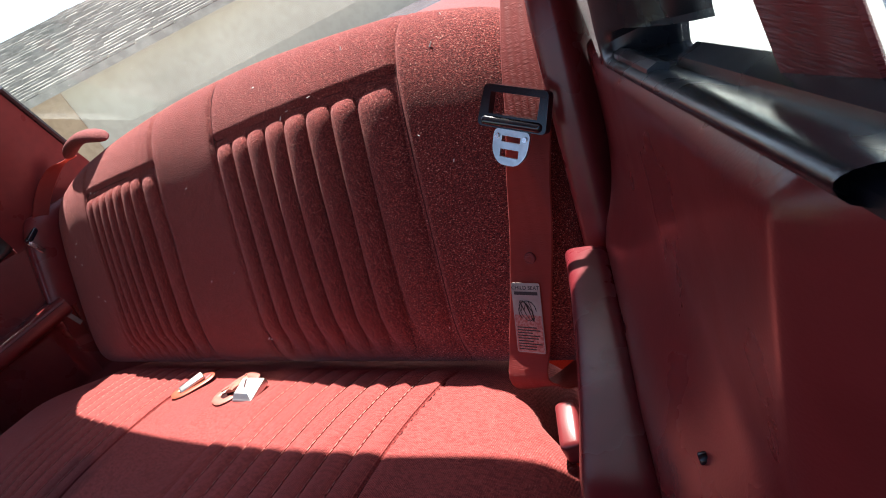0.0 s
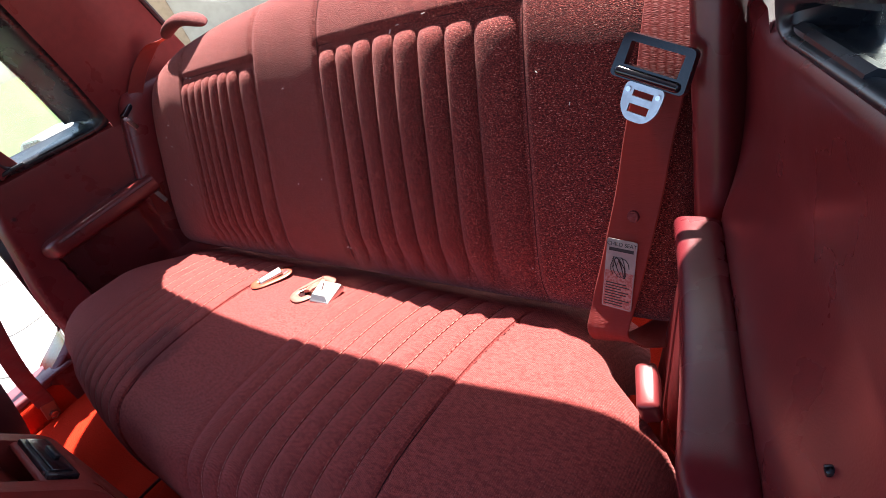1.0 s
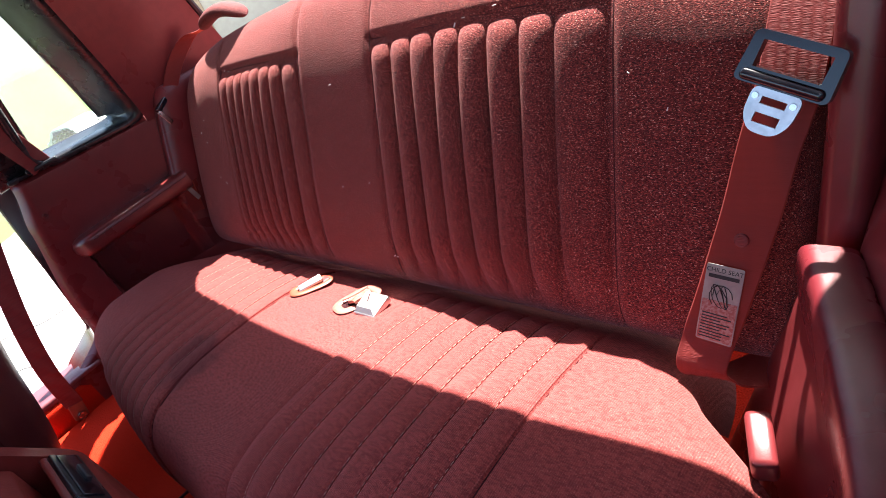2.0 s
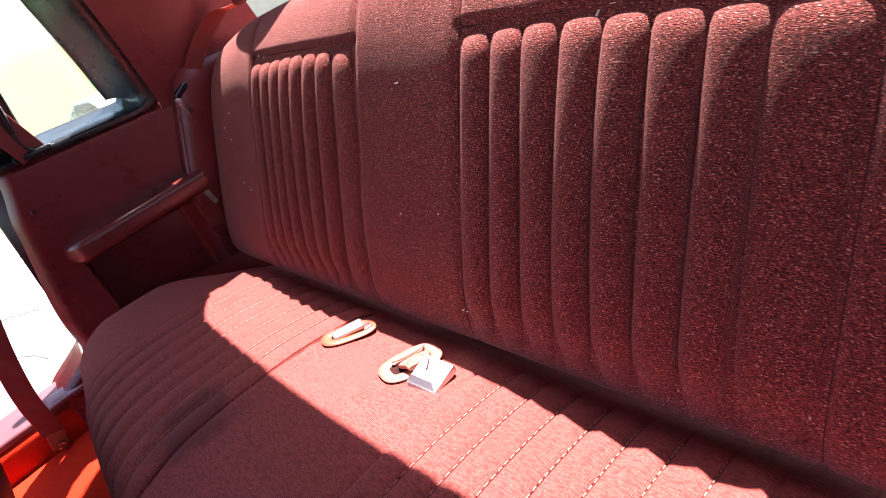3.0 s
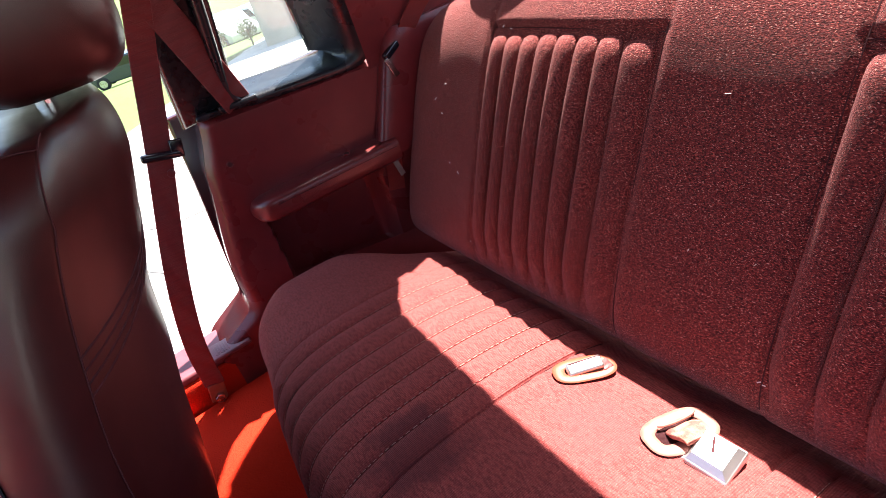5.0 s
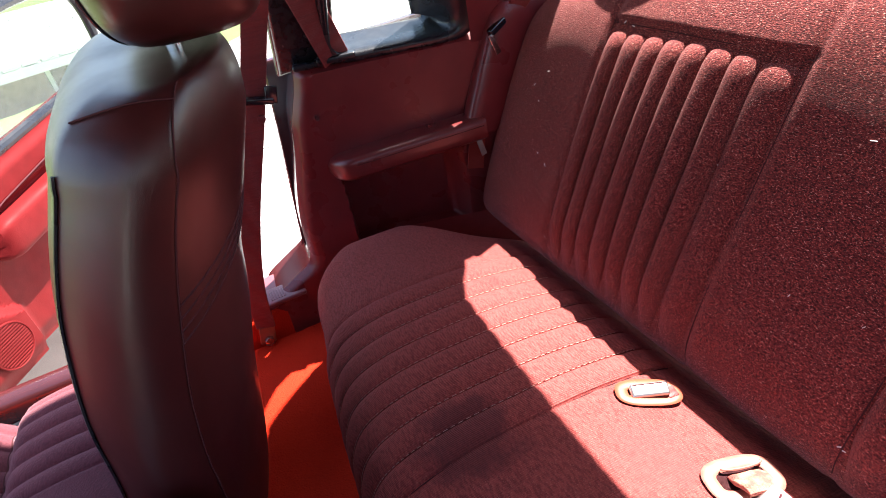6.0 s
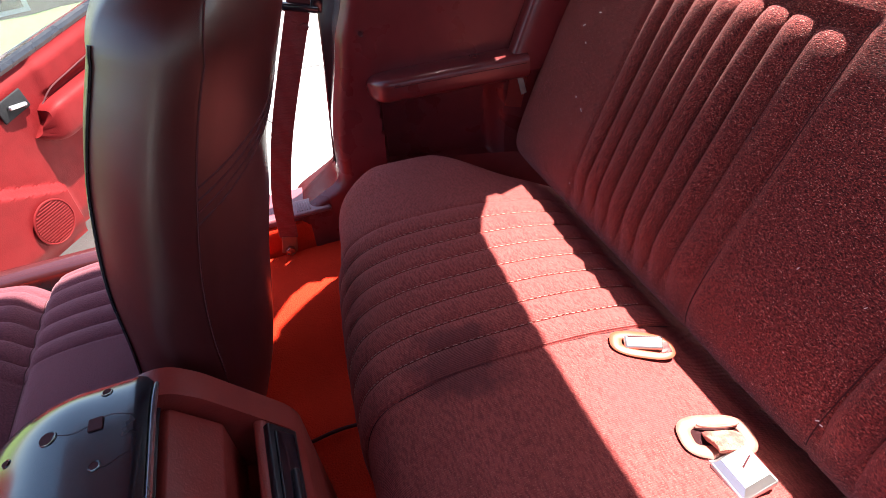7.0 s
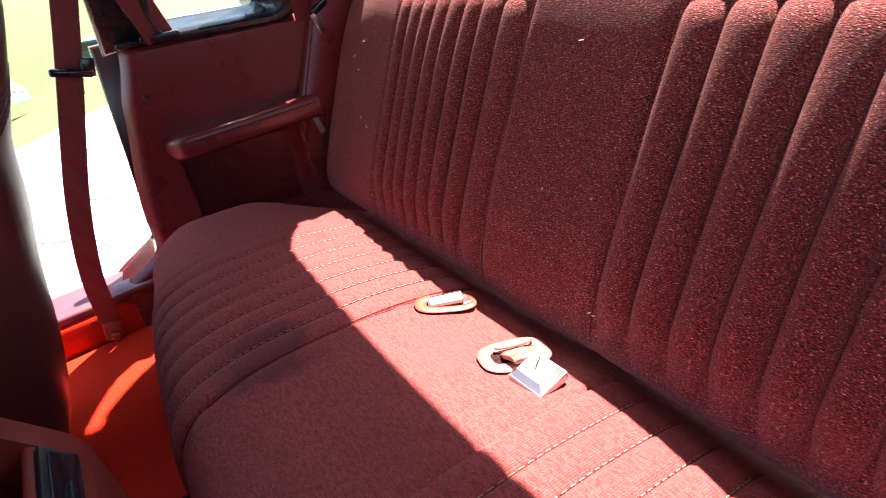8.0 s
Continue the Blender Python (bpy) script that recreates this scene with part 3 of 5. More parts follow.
def passenger_trim():
    """Quarter trim beside the rear seat: panel with a pocket, armrest, belt cover, window surround, upper pillar."""
    side, top_z = -1, 0.598
    t = thing("quarter_trim", (-panel_x(-1, -0.1), -0.1, 0.05), "dark red moulded passenger side rear quarter trim with padded armrest", "car trim", kind="structure")

    def jamb(z):
        return -0.270 - 0.022 * smoothstep(0.6, 0.5, z) - 0.044 * smoothstep(0.56, 0.28, z) - 0.10 * smoothstep(0.27, 0.17, z) ** 2

    def lower(u, v):
        z = 0.05 + (top_z - 0.05) * v
        y0 = jamb(z)
        y = y0 + (0.40 - y0) * u
        inn = 0.022 * math.sqrt(max(1 - max((y0 + 0.024 - y) / 0.024, 0) ** 2, 0)) - 0.022
        pocket = smoothstep(-0.245, -0.235, y) * smoothstep(-0.03, -0.05, y) * smoothstep(0.245, 0.26, z) * smoothstep(0.42, 0.40, z)
        inn -= 0.05 * pocket
        inn += 0.006 * smoothstep(-0.20, -0.28, y) * smoothstep(0.40, 0.5, z)
        inn -= 0.012 * smoothstep(top_z - 0.013, top_z, z) ** 2
        inn += 0.0015 * noise.noise(Vector((y * 7, z * 7, side)))
        return Vector((-(panel_x(-1, y) - inn), y, z))

    part("lower_panel", grid(lower, 150, 110), PLASTIC, t)
    jz = lambda v: 0.05 + (top_z - 0.05) * v
    # Return face in dark body paint, which stands in for the shade on it.
    part("door_jamb", grid(lambda u, v: Vector((-(panel_x(-1, jamb(jz(v))) + 0.021 + 0.10 * u), jamb(jz(v)) + 0.012 * u + 0.0005, jz(v))), 6, 110), PAINT, t, "door jamb, its shade put into dark paint")
    trim_upper(t, -1, lambda z: -0.207 * max(min(z, 0.72) - 0.604, 0) - 0.252 * max(z - 0.72, 0), lambda z: 0.212 - 0.45 * (z - 0.73), top_z - 0.013, 0.885,
               lambda y, z: panel_x(-1, y) - 0.01 - 0.42 * max(z - 0.60, 0), lambda z: 0.555 - 0.39 * (z - 0.73))
    trim_column(t, -1, lambda v: 0.598, 0.026, -0.040, 0.44, 0.045, 0.648)

    def arm(u, v):
        y = -0.262 + 0.255 * v
        a = 2 * math.pi * u
        ca, sa = math.cos(a), math.sin(a)
        end = math.sqrt(max(1 - max(1 - v / 0.12, 0) ** 2.2, 0)) if v < 0.12 else 1.0
        wide = 0.030 * (0.25 + 0.75 * end)
        tall = 0.023 * (0.30 + 0.70 * end)
        cx = panel_x(-1, y) + 0.014 - wide
        across = math.copysign(abs(ca) ** 0.42, ca)
        if sa < 0 and ca > 0:
            across *= 1 - 0.6 * abs(sa) ** 1.5
        return Vector((-(cx - wide * across), y, 0.426 + 0.022 * v + tall * math.copysign(abs(sa) ** 0.42, sa)))

    part("armrest", cap(grid(arm, 44, 40, True), 1e-4), VINYL, t, "padded vinyl armrest")
    part("armrest_seam", tube([Vector((-(0.572 + 0.27 * (0.232 - 0.255 * v)), -0.262 + 0.255 * v, 0.436 + 0.022 * v)) for v in [0.14 + 0.84 * i / 24 for i in range(25)]], 0.0006, 6), SEAM_AND_SHADE, t)
    lean = lambda y, z: panel_x(-1, y) + 0.004 - 0.42 * max(z - 0.60, 0)
    window_rim(t, -1, [(-0.212, 0.606), (-0.006, 0.604), (-0.030, 0.72), (-0.088, 0.95), (-0.196, 0.95)], lean,
               [(0.012, 0.030, 0.012), (0.013, 0.030, -0.004), (0.004, 0.016, -0.009), (-0.004, -0.004, 0.004), (-0.008, -0.020, 0.045), (-0.013, -0.034, 0.085), (-0.015, -0.038, 0.092)])
    post = extrude([(-0.290, 0.588), (-0.196, 0.600), (-0.182, 0.95), (-0.276, 0.95)], lambda a, b, h: Vector((-(lean(a, b) + 0.018 + h), a, b)), 0.03, 0.006)
    part("door_pillar", post, BLACK, t, "black door pillar trim")
    turn = pose(0, 0, 0, 0, 0, -math.degrees(math.atan(0.27)))
    part("sill_strip", rbox((0.022, 0.236, 0.010), bevel=0.004, turn=Matrix.Translation((-(panel_x(-1, -0.156) + 0.008), -0.156, 0.601)) @ turn), BLACK, t, "black belt line strip")
    part("belt_slot", rbox((0.018, 0.062, 0.010), bevel=0.003, turn=Matrix.Translation((-(panel_x(-1, -0.205) - 0.004), -0.205, 0.606)) @ turn), BLACK, t)
    sy, sz = -0.258, 0.520
    sx = panel_x(-1, sy) - 0.0065
    # Dark disc on the surface, painted as the hole's shaded inside.
    part("screw_hole", disc(0.0035, 0.002, (-sx, sy, sz), (1, 0, 0), 14), SEAM_AND_SHADE, t)
    part("hole_rim", tube([Vector((-sx, sy + 0.005 * math.cos(a), sz + 0.005 * math.sin(a))) for a in [2 * math.pi * k / 14 for k in range(14)]], 0.001, 5, closed=True), PLASTIC, t)


def driver_trim():
    """Quarter trim on the driver's side: tall panel sweeping into a broad armrest, belt cover, sloping window ledge."""
    t = thing("quarter_trim", (panel_x(1, -0.1), -0.1, 0.05), "dark red moulded driver side rear quarter trim with broad padded armrest", "car trim", kind="structure")

    def arm_in(y):
        return float(np.interp(-y, (0.03, 0.092, 0.144, 0.206, 0.25, 0.31), (0.600, 0.624, 0.642, 0.662, 0.674, 0.690)))

    def arm_out(y):
        return float(np.interp(-y, (0.03, 0.132, 0.209, 0.266, 0.32), (0.646, 0.682, 0.709, 0.730, 0.748)))

    def top_line(y):
        return 0.599 + 0.185 * max(-0.04 - y, 0)

    def face(y, z):
        """The panel's inner face: upright above, drawn in to the armrest's outer edge below."""
        high = 0.771 - 0.40 * (y + 0.267) + 0.10 * (z - 0.482)
        low = arm_out(y) - 0.004
        return low + (high - low) * smoothstep(0.435, 0.535, z) ** 0.8

    def front(z):
        return -0.340 - 0.012 * smoothstep(0.6, 0.4, z)

    def lower(u, v):
        if u < 0.8:
            k = u / 0.8
            y = 0.05 + (front(0.5) + 0.022 - 0.05) * k
            z = 0.05 + (top_line(y) - 0.05) * v
            x = face(y, z)
        else:
            a = (u - 0.8) / 0.2 * math.pi / 2
            y0 = front(0.05 + 0.55 * v)
            ye = front(0.5) + 0.022
            y = ye + (y0 - ye) * math.sin(a)
            z = 0.05 + (top_line(y) - 0.05) * v
            x = face(ye, z) + 0.010 * math.sin(a) + 0.045 * (1 - math.cos(a))
        x += 0.008 * smoothstep(0.985, 1.0, v) ** 2 - 0.0015 * noise.noise(Vector((y * 7, z * 7, 1.0)))
        return Vector((x, y, z))

    part("lower_panel", grid(lower, 120, 110), PLASTIC, t)
    edge_at = lambda v: lower(1.0, v)
    part("door_jamb", grid(lambda u, v: edge_at(v) + Vector((0.16 * u, -0.012 * u, 0)), 6, 60), PLASTIC, t, "dark red door jamb")
    trim_upper(t, 1, lambda z: -0.026 - 0.21 * max(z - 0.60, 0), lambda z: 0.212 - 0.45 * (z - 0.73), 0.580, 0.96,
               lambda y, z: panel_x(1, y) + 0.014 - 0.05 * max(z - 0.60, 0), lambda z: 0.640 - 0.39 * (z - 0.73))
    trim_column(t, 1, lambda v: 0.622 + 0.016 * v, 0.024, -0.042, 0.30, 0.046, 0.695)

    # armrest: broad flat pad with rounded edges, closing round at the front
    def arm(u, v):
        y = -0.300 + 0.265 * v
        a = 2 * math.pi * u
        ca, sa = math.cos(a), math.sin(a)
        end = math.sqrt(max(1 - max(1 - v / 0.16, 0) ** 2.4, 0)) if v < 0.16 else 1.0
        x0, x1 = arm_in(y), arm_out(y)
        mid, half = (x0 + x1) / 2 + 0.004 * (1 - end), (x1 - x0) / 2
        tall = 0.040 * (0.55 + 0.45 * end)
        return Vector((mid - half * (0.35 + 0.65 * end) * math.copysign(abs(ca) ** 0.45, ca), y, 0.405 + tall * math.copysign(abs(sa) ** 0.38, sa) - 0.012 * (1 - end)))

    part("armrest", cap(grid(arm, 56, 48, True), 1e-4), ARMVINYL, t, "padded grained vinyl armrest")

    # lower moulding from the belt cover down to the ledge beside the cushion
    def cheek(u, v):
        y = 0.02 - 0.33 * u
        z = 0.06 + 0.36 * v
        slope = 0.110 * (1 - v) * smoothstep(-0.21, -0.10, y)
        return Vector((arm_in(min(y, -0.03)) + 0.012 - slope, y, z))

    part("cheek", grid(cheek, 30, 16), PLASTIC, t)
    lean = lambda y, z: 0.775 - 0.40 * (y + 0.267) + 0.10 * (min(z, 0.66) - 0.482)
    window_rim(t, 1, [(-0.380, 0.669), (-0.034, 0.602), (-0.062, 0.73), (-0.118, 0.95), (-0.30, 0.95)], lean,
               [(0.007, 0.024, 0.020), (0.007, 0.012, 0.002), (0.002, 0.000, -0.002), (0.000, -0.018, 0.006), (0.004, -0.036, 0.018), (0.008, -0.054, 0.036), (0.012, -0.064, 0.054)], 7, 9)
    post = extrude([(-0.372, 0.676), (-0.338, 0.676), (-0.326, 0.95), (-0.360, 0.95)], lambda a, b, h: Vector((lean(a, b) + 0.024 + h, a, b)), 0.03, 0.006)
    part("door_pillar", post, BLACK, t, "black door pillar trim")
    # black belt line: a jointed rubber strip and a worn ledge below the glass
    def strip(name, y0, y1, out, up, wide, thick, label):
        rows = []
        for i in range(13):
            y = y0 + (y1 - y0) * i / 12
            rows.append((Vector((lean(y, 0.63) + out, y, top_line(y) + up)), (1, 0.4, 0.35)))
        part(name, ribbon(rows, wide, thick), BLACK, t, label)

    strip("sill_strip", -0.045, -0.178, 0.007, 0.004, 0.013, 0.008, "black rubber belt line strip")
    strip("sill_strip", -0.182, -0.350, 0.009, 0.001, 0.009, 0.004, "black rubber belt line strip")
    strip("window_ledge", -0.15, -0.350, 0.028, 0.004, 0.016, 0.006, "black worn ledge below the side glass")
    sy, sz = -0.276, 0.490
    part("screw", disc(0.0028, 0.004, (face(sy, sz), sy, sz), (-1, -0.4, 0), 16, 0.0008), BLACK, t, "small dark screw head")


LEFT_X, RIGHT_X = 0.685, 0.745
passenger_trim()
driver_trim()


def driver_door():
    """Closed driver's door beside the camera's way: padded inner panel and black sill under the open window."""
    t = thing("driver_door", (0.86, -0.8, 0.0), "closed dark red driver door with black window sill", "car door")

    def pad(u, v):
        y = -0.372 - 0.90 * u
        a = math.pi * v
        x = 0.885 - 0.055 * math.sin(a) ** 0.35
        z = 0.02 + 0.655 * v
        return Vector((x, y, z))

    part("inner_panel", cap(grid(pad, 40, 40), 1e-4), VINYL, t)
    for out, up, wide in ((0.840, 0.664, 0.020),):
        rows = [(Vector((out + 0.10 * k, -0.376 - 0.30 * k, up + 0.035 * k)), (1, 0.4, 0.35)) for k in [i / 10 for i in range(11)]]
        part("window_sill", ribbon(rows, wide, 0.010), BLACK, t, "black window sill")
    part("outer_skin", rbox((0.02, 0.92, 0.70), (0.910, -0.825, 0.33), 0.008), PAINT, t)


driver_door()


# ---------------------------------------------------------------- belts
def rear_belt(side):
    t = thing("rear_seat_belt", (side * 0.53, 0.0, 0.30), "red rear seat belt with hanging latch plate" if side > 0 else "red rear seat belt tucked beside the backrest", "seat belt", "rear seat belts")
    if side > 0:
        xs = [(0.606, 0.27, 0.780), (0.602, 0.188, 0.735), (0.598, 0.150, 0.694), (0.596, 0.112, 0.654), (0.592, 0.068, 0.603), (0.586, 0.033, 0.546), (0.574, 0.015, 0.501)]
        for x, w in ((0.563, 0.160), (0.553, 0.118), (0.541, 0.070), (0.531, 0.034)):
            xs.append(tuple(back_point(x, w, 0.070)))
        xs += [(0.527, -0.072, 0.308), (0.540, -0.056, 0.286), (0.572, -0.030, 0.284), (0.600, -0.02, 0.30)]
        p = smooth_path(xs, 6)
        part("webbing", ribbon([(q, (1, 0.05, 0.10)) for q in p], 0.047, 0.0022), SUNLITBELT, t)
    return t, None


rb, _ = rear_belt(1)
# latch plate: local x across, y up the strap, z out
lp = Matrix.Translation((0.590, 0.000, 0.556)) @ Matrix(((0.98, 0.15, -0.10, 0), (0.0, 0.40, -0.91, 0), (-0.16, 0.90, 0.40, 0), (0, 0, 0, 1))) @ pose(0, 0, 0, 0, 0, -14) @ Matrix.Scale(0.90, 4)
outer = rounded([(-0.020, 0.002), (-0.019, -0.022), (-0.010, -0.034), (0.010, -0.034), (0.019, -0.022), (0.020, 0.002)], 0.008, 4)


def plate_with_slots(outline, slots, depth, m):
    """A flat plate with openings: outline and slots are joined by strips of faces."""
    bm = bmesh.new()
    ys = sorted({b for _, b in outline} | {s for q in slots for s in (q[1], q[3])})

    def span(y):
        hits = []
        n = len(outline)
        for i in range(n):
            (x1, y1), (x2, y2) = outline[i], outline[(i + 1) % n]
            if (y1 - y) * (y2 - y) <= 0 and y1 != y2:
                hits.append(x1 + (x2 - x1) * (y - y1) / (y2 - y1))
        return (min(hits), max(hits)) if hits else (0, 0)

    fine = []
    for a, b in zip(ys, ys[1:]):
        k = max(1, int((b - a) / 0.002))
        fine += [a + (b - a) * i / k for i in range(k)]
    fine.append(ys[-1])
    for a, b in zip(fine, fine[1:]):
        mid = (a + b) / 2
        la, ra = span(a)
        lb, rb2 = span(b)
        cuts = sorted((q[0], q[2]) for q in slots if q[1] < mid < q[3])
        edges = [("l", None)] + [c for q in cuts for c in q] + [("r", None)]
        pairs = []
        prev = "L"
        for q in cuts:
            pairs.append((prev, q[0]))
            prev = q[1]
        pairs.append((prev, "R"))
        for s, e in pairs:
            xa0, xb0 = (la, lb) if s == "L" else (s, s)
            xa1, xb1 = (ra, rb2) if e == "R" else (e, e)
            if xa1 - xa0 < 1e-6 and xb1 - xb0 < 1e-6:
                continue
            lo = [(xa0, a), (xa1, a), (xb1, b), (xb0, b)]
            v0 = [bm.verts.new(m @ Vector((x, y, 0))) for x, y in lo]
            v1 = [bm.verts.new(m @ Vector((x, y, depth))) for x, y in lo]
            bm.faces.new(v0)
            bm.faces.new(v1[::-1])
            for i in range(4):
                bm.faces.new((v0[i], v0[(i + 1) % 4], v1[(i + 1) % 4], v1[i]))
    bmesh.ops.remove_doubles(bm, verts=bm.verts, dist=1e-6)
    seen = {}
    for f in bm.faces:
        seen.setdefault(frozenset(v.index for v in f.verts), []).append(f)
    bm.verts.index_update()
    dup = {}
    for f in bm.faces:
        dup.setdefault(frozenset(v.index for v in f.verts), []).append(f)
    bmesh.ops.delete(bm, geom=[f for fs in dup.values() if len(fs) > 1 for f in fs], context="FACES_ONLY")
    return bm


part("latch_frame", plate_with_slots(rounded([(-0.037, 0.000), (0.037, 0.000), (0.034, 0.041), (-0.034, 0.041)], 0.006, 4), [(-0.026, 0.013, 0.026, 0.034)], 0.009, lp @ pose(0, 0.0, 0.001)), BLACKGLOSS, rb, "black plastic latch frame", smooth=False)
part("frame_bar", rbox((0.066, 0.010, 0.013), bevel=0.004, turn=lp @ pose(0, 0.006, 0.007)), BLACKGLOSS, rb)
part("latch_tongue", plate_with_slots(outer, [(-0.010, -0.011, 0.010, -0.005), (-0.010, -0.026, 0.010, -0.018)], 0.0028, lp @ pose(0, -0.002, 0.003)), STEEL, rb, "scratched steel tongue with two slots", smooth=False)
for x in (-0.015, 0.015):
    part("rivet", disc(0.0024, 0.002, lp @ Vector((x, -0.008, 0.0066)), lp.to_3x3() @ Vector((0, 0, 1)), 12), CHROME, rb)
part("stop_button", disc(0.0062, 0.004, back_point(0.557, 0.134, 0.0715), (0, -0.93, 0.36), 18, 0.0012), BELT, rb, "round red plastic stop button")

# printed label sewn on the strap
lab = Matrix.Translation(back_point(0.541, 0.070, 0.0705)) @ Matrix(((0.99, 0.12, 0.0, 0), (-0.03, 0.40, -0.915, 0), (-0.11, 0.90, 0.40, 0), (0, 0, 0, 1)))
tag_m = lab @ pose(0, 0, 0.0028)
part("printed_tag", extrude(rounded([(-0.016, -0.036), (0.016, -0.036), (0.016, 0.040), (-0.016, 0.040)], 0.002, 2), lambda a, b, h: tag_m @ Vector((a, b, h)), 0.0006), PAPER, rb, "worn printed paper label")


def words(text, size, m, mat, parent, name="lettering"):
    cu = bpy.data.curves.new(name, "FONT")
    cu.body, cu.size, cu.extrude, cu.align_x = text, size, 0.0001, "CENTER"
    tmp = new("tmp", cu)
    bpy.context.view_layer.update()
    me = bpy.data.meshes.new_from_object(tmp.evaluated_get(bpy.context.evaluated_depsgraph_get()))
    bpy.data.objects.remove(tmp)
    me.transform(m)
    me.materials.clear()
    me.materials.append(mat)
    ob = new(name, me)
    ob.parent = parent
    ob.matrix_parent_inverse = world_place(parent).inverted()
    return ob


FADEDPRINT = material("faded_red_print", (0.30, 0.085, 0.070), 0.6, grain=0.8, grain_scale=400.0, second=(0.42, 0.25, 0.22))
part("faded_text", rbox((0.030, 0.040, 0.0003), bevel=0, turn=tag_m @ pose(0, -0.0145, 0.0008)), FADEDPRINT, rb, "faded reddish small print", smooth=False)
words("CHILD SEAT", 0.0058, tag_m @ pose(0, 0.033, 0.0009), INK, rb)
part("print_line", rbox((0.026, 0.0035, 0.0003), bevel=0, turn=tag_m @ pose(0.0, 0.029, 0.0009)), INK, rb, smooth=False)
for i in range(9):
    w = 0.022 + 0.005 * math.sin(i * 2.3)
    part("print_line", rbox((w, 0.0012, 0.0003), bevel=0, turn=tag_m @ pose((w - 0.027) / 2, -0.008 - 0.003 * i, 0.0009)), INK, rb, smooth=False)
sq = bmesh.new()
for k in range(5):
    tube([tag_m @ Vector((0.010 * math.cos(a + k) * (1 - 0.1 * k), 0.010 + 0.011 * math.sin(a * (1 + 0.2 * k)), 0.0009)) for a in [i * 0.5 for i in range(9)]], 0.0004, 4, sq)
part("print_drawing", sq, INK, rb)

# passenger side rear belt
lb = thing("rear_seat_belt", (-0.57, 0.02, 0.40), "red rear seat belt lying beside the backrest with a black clip", "seat belt", "rear seat belts")
p = smooth_path([(-0.50, 0.165, 0.700), (-0.535, 0.12, 0.690), (-0.565, 0.065, 0.640), (-0.583, 0.015, 0.56), (-0.588, -0.025, 0.46), (-0.590, -0.045, 0.37)], 6)
part("webbing", ribbon([(q + Vector((-0.008, 0.022, 0)), (0.25, 0.95, 0.0)) for q in p], 0.030, 0.0022), SUNLITBELT, lb)
part("clip", rbox((0.012, 0.036, 0.012), (-0.580, 0.038, 0.604), 0.003, turn=pose(0, 0, 0, 24, 0, 8)), BLACKGLOSS, lb, "black plastic clip")
part("clip_tongue", rbox((0.003, 0.010, 0.034), (-0.574, 0.028, 0.580), 0.001, turn=pose(0, 0, 0, 20, 0, 0)), STEEL, lb)
part("stop_button", disc(0.006, 0.004, (-0.587, -0.012, 0.455), (0.9, -0.3, 0.1), 16, 0.001), BELT, lb)
part("printed_tag", rbox((0.0012, 0.010, 0.040), (-0.5868, -0.012, 0.415), 0.0, turn=pose(0, 0, 0, 14, 0, 0)), PAPER, lb, smooth=False)

guide = thing("belt_guide", (-0.40, 0.15, 0.70), "red plastic belt guide standing on the parcel shelf", "belt guide")


def guide_fn(u, v):
    a, b = 2 * math.pi * u, v
    c = Vector((-0.46 + 0.17 * b, 0.155, 0.700 + 0.022 * math.sin(math.pi * b) ** 0.7))
    r = 0.011 * math.sqrt(max(1 - (2 * b - 1) ** 6, 0)) + 0.001
    return c + Vector((0, 1.6 * r * math.cos(a), r * math.sin(a)))


part("guide_loop", cap(grid(guide_fn, 16, 20, True), 1e-4), HEADLINER, guide)


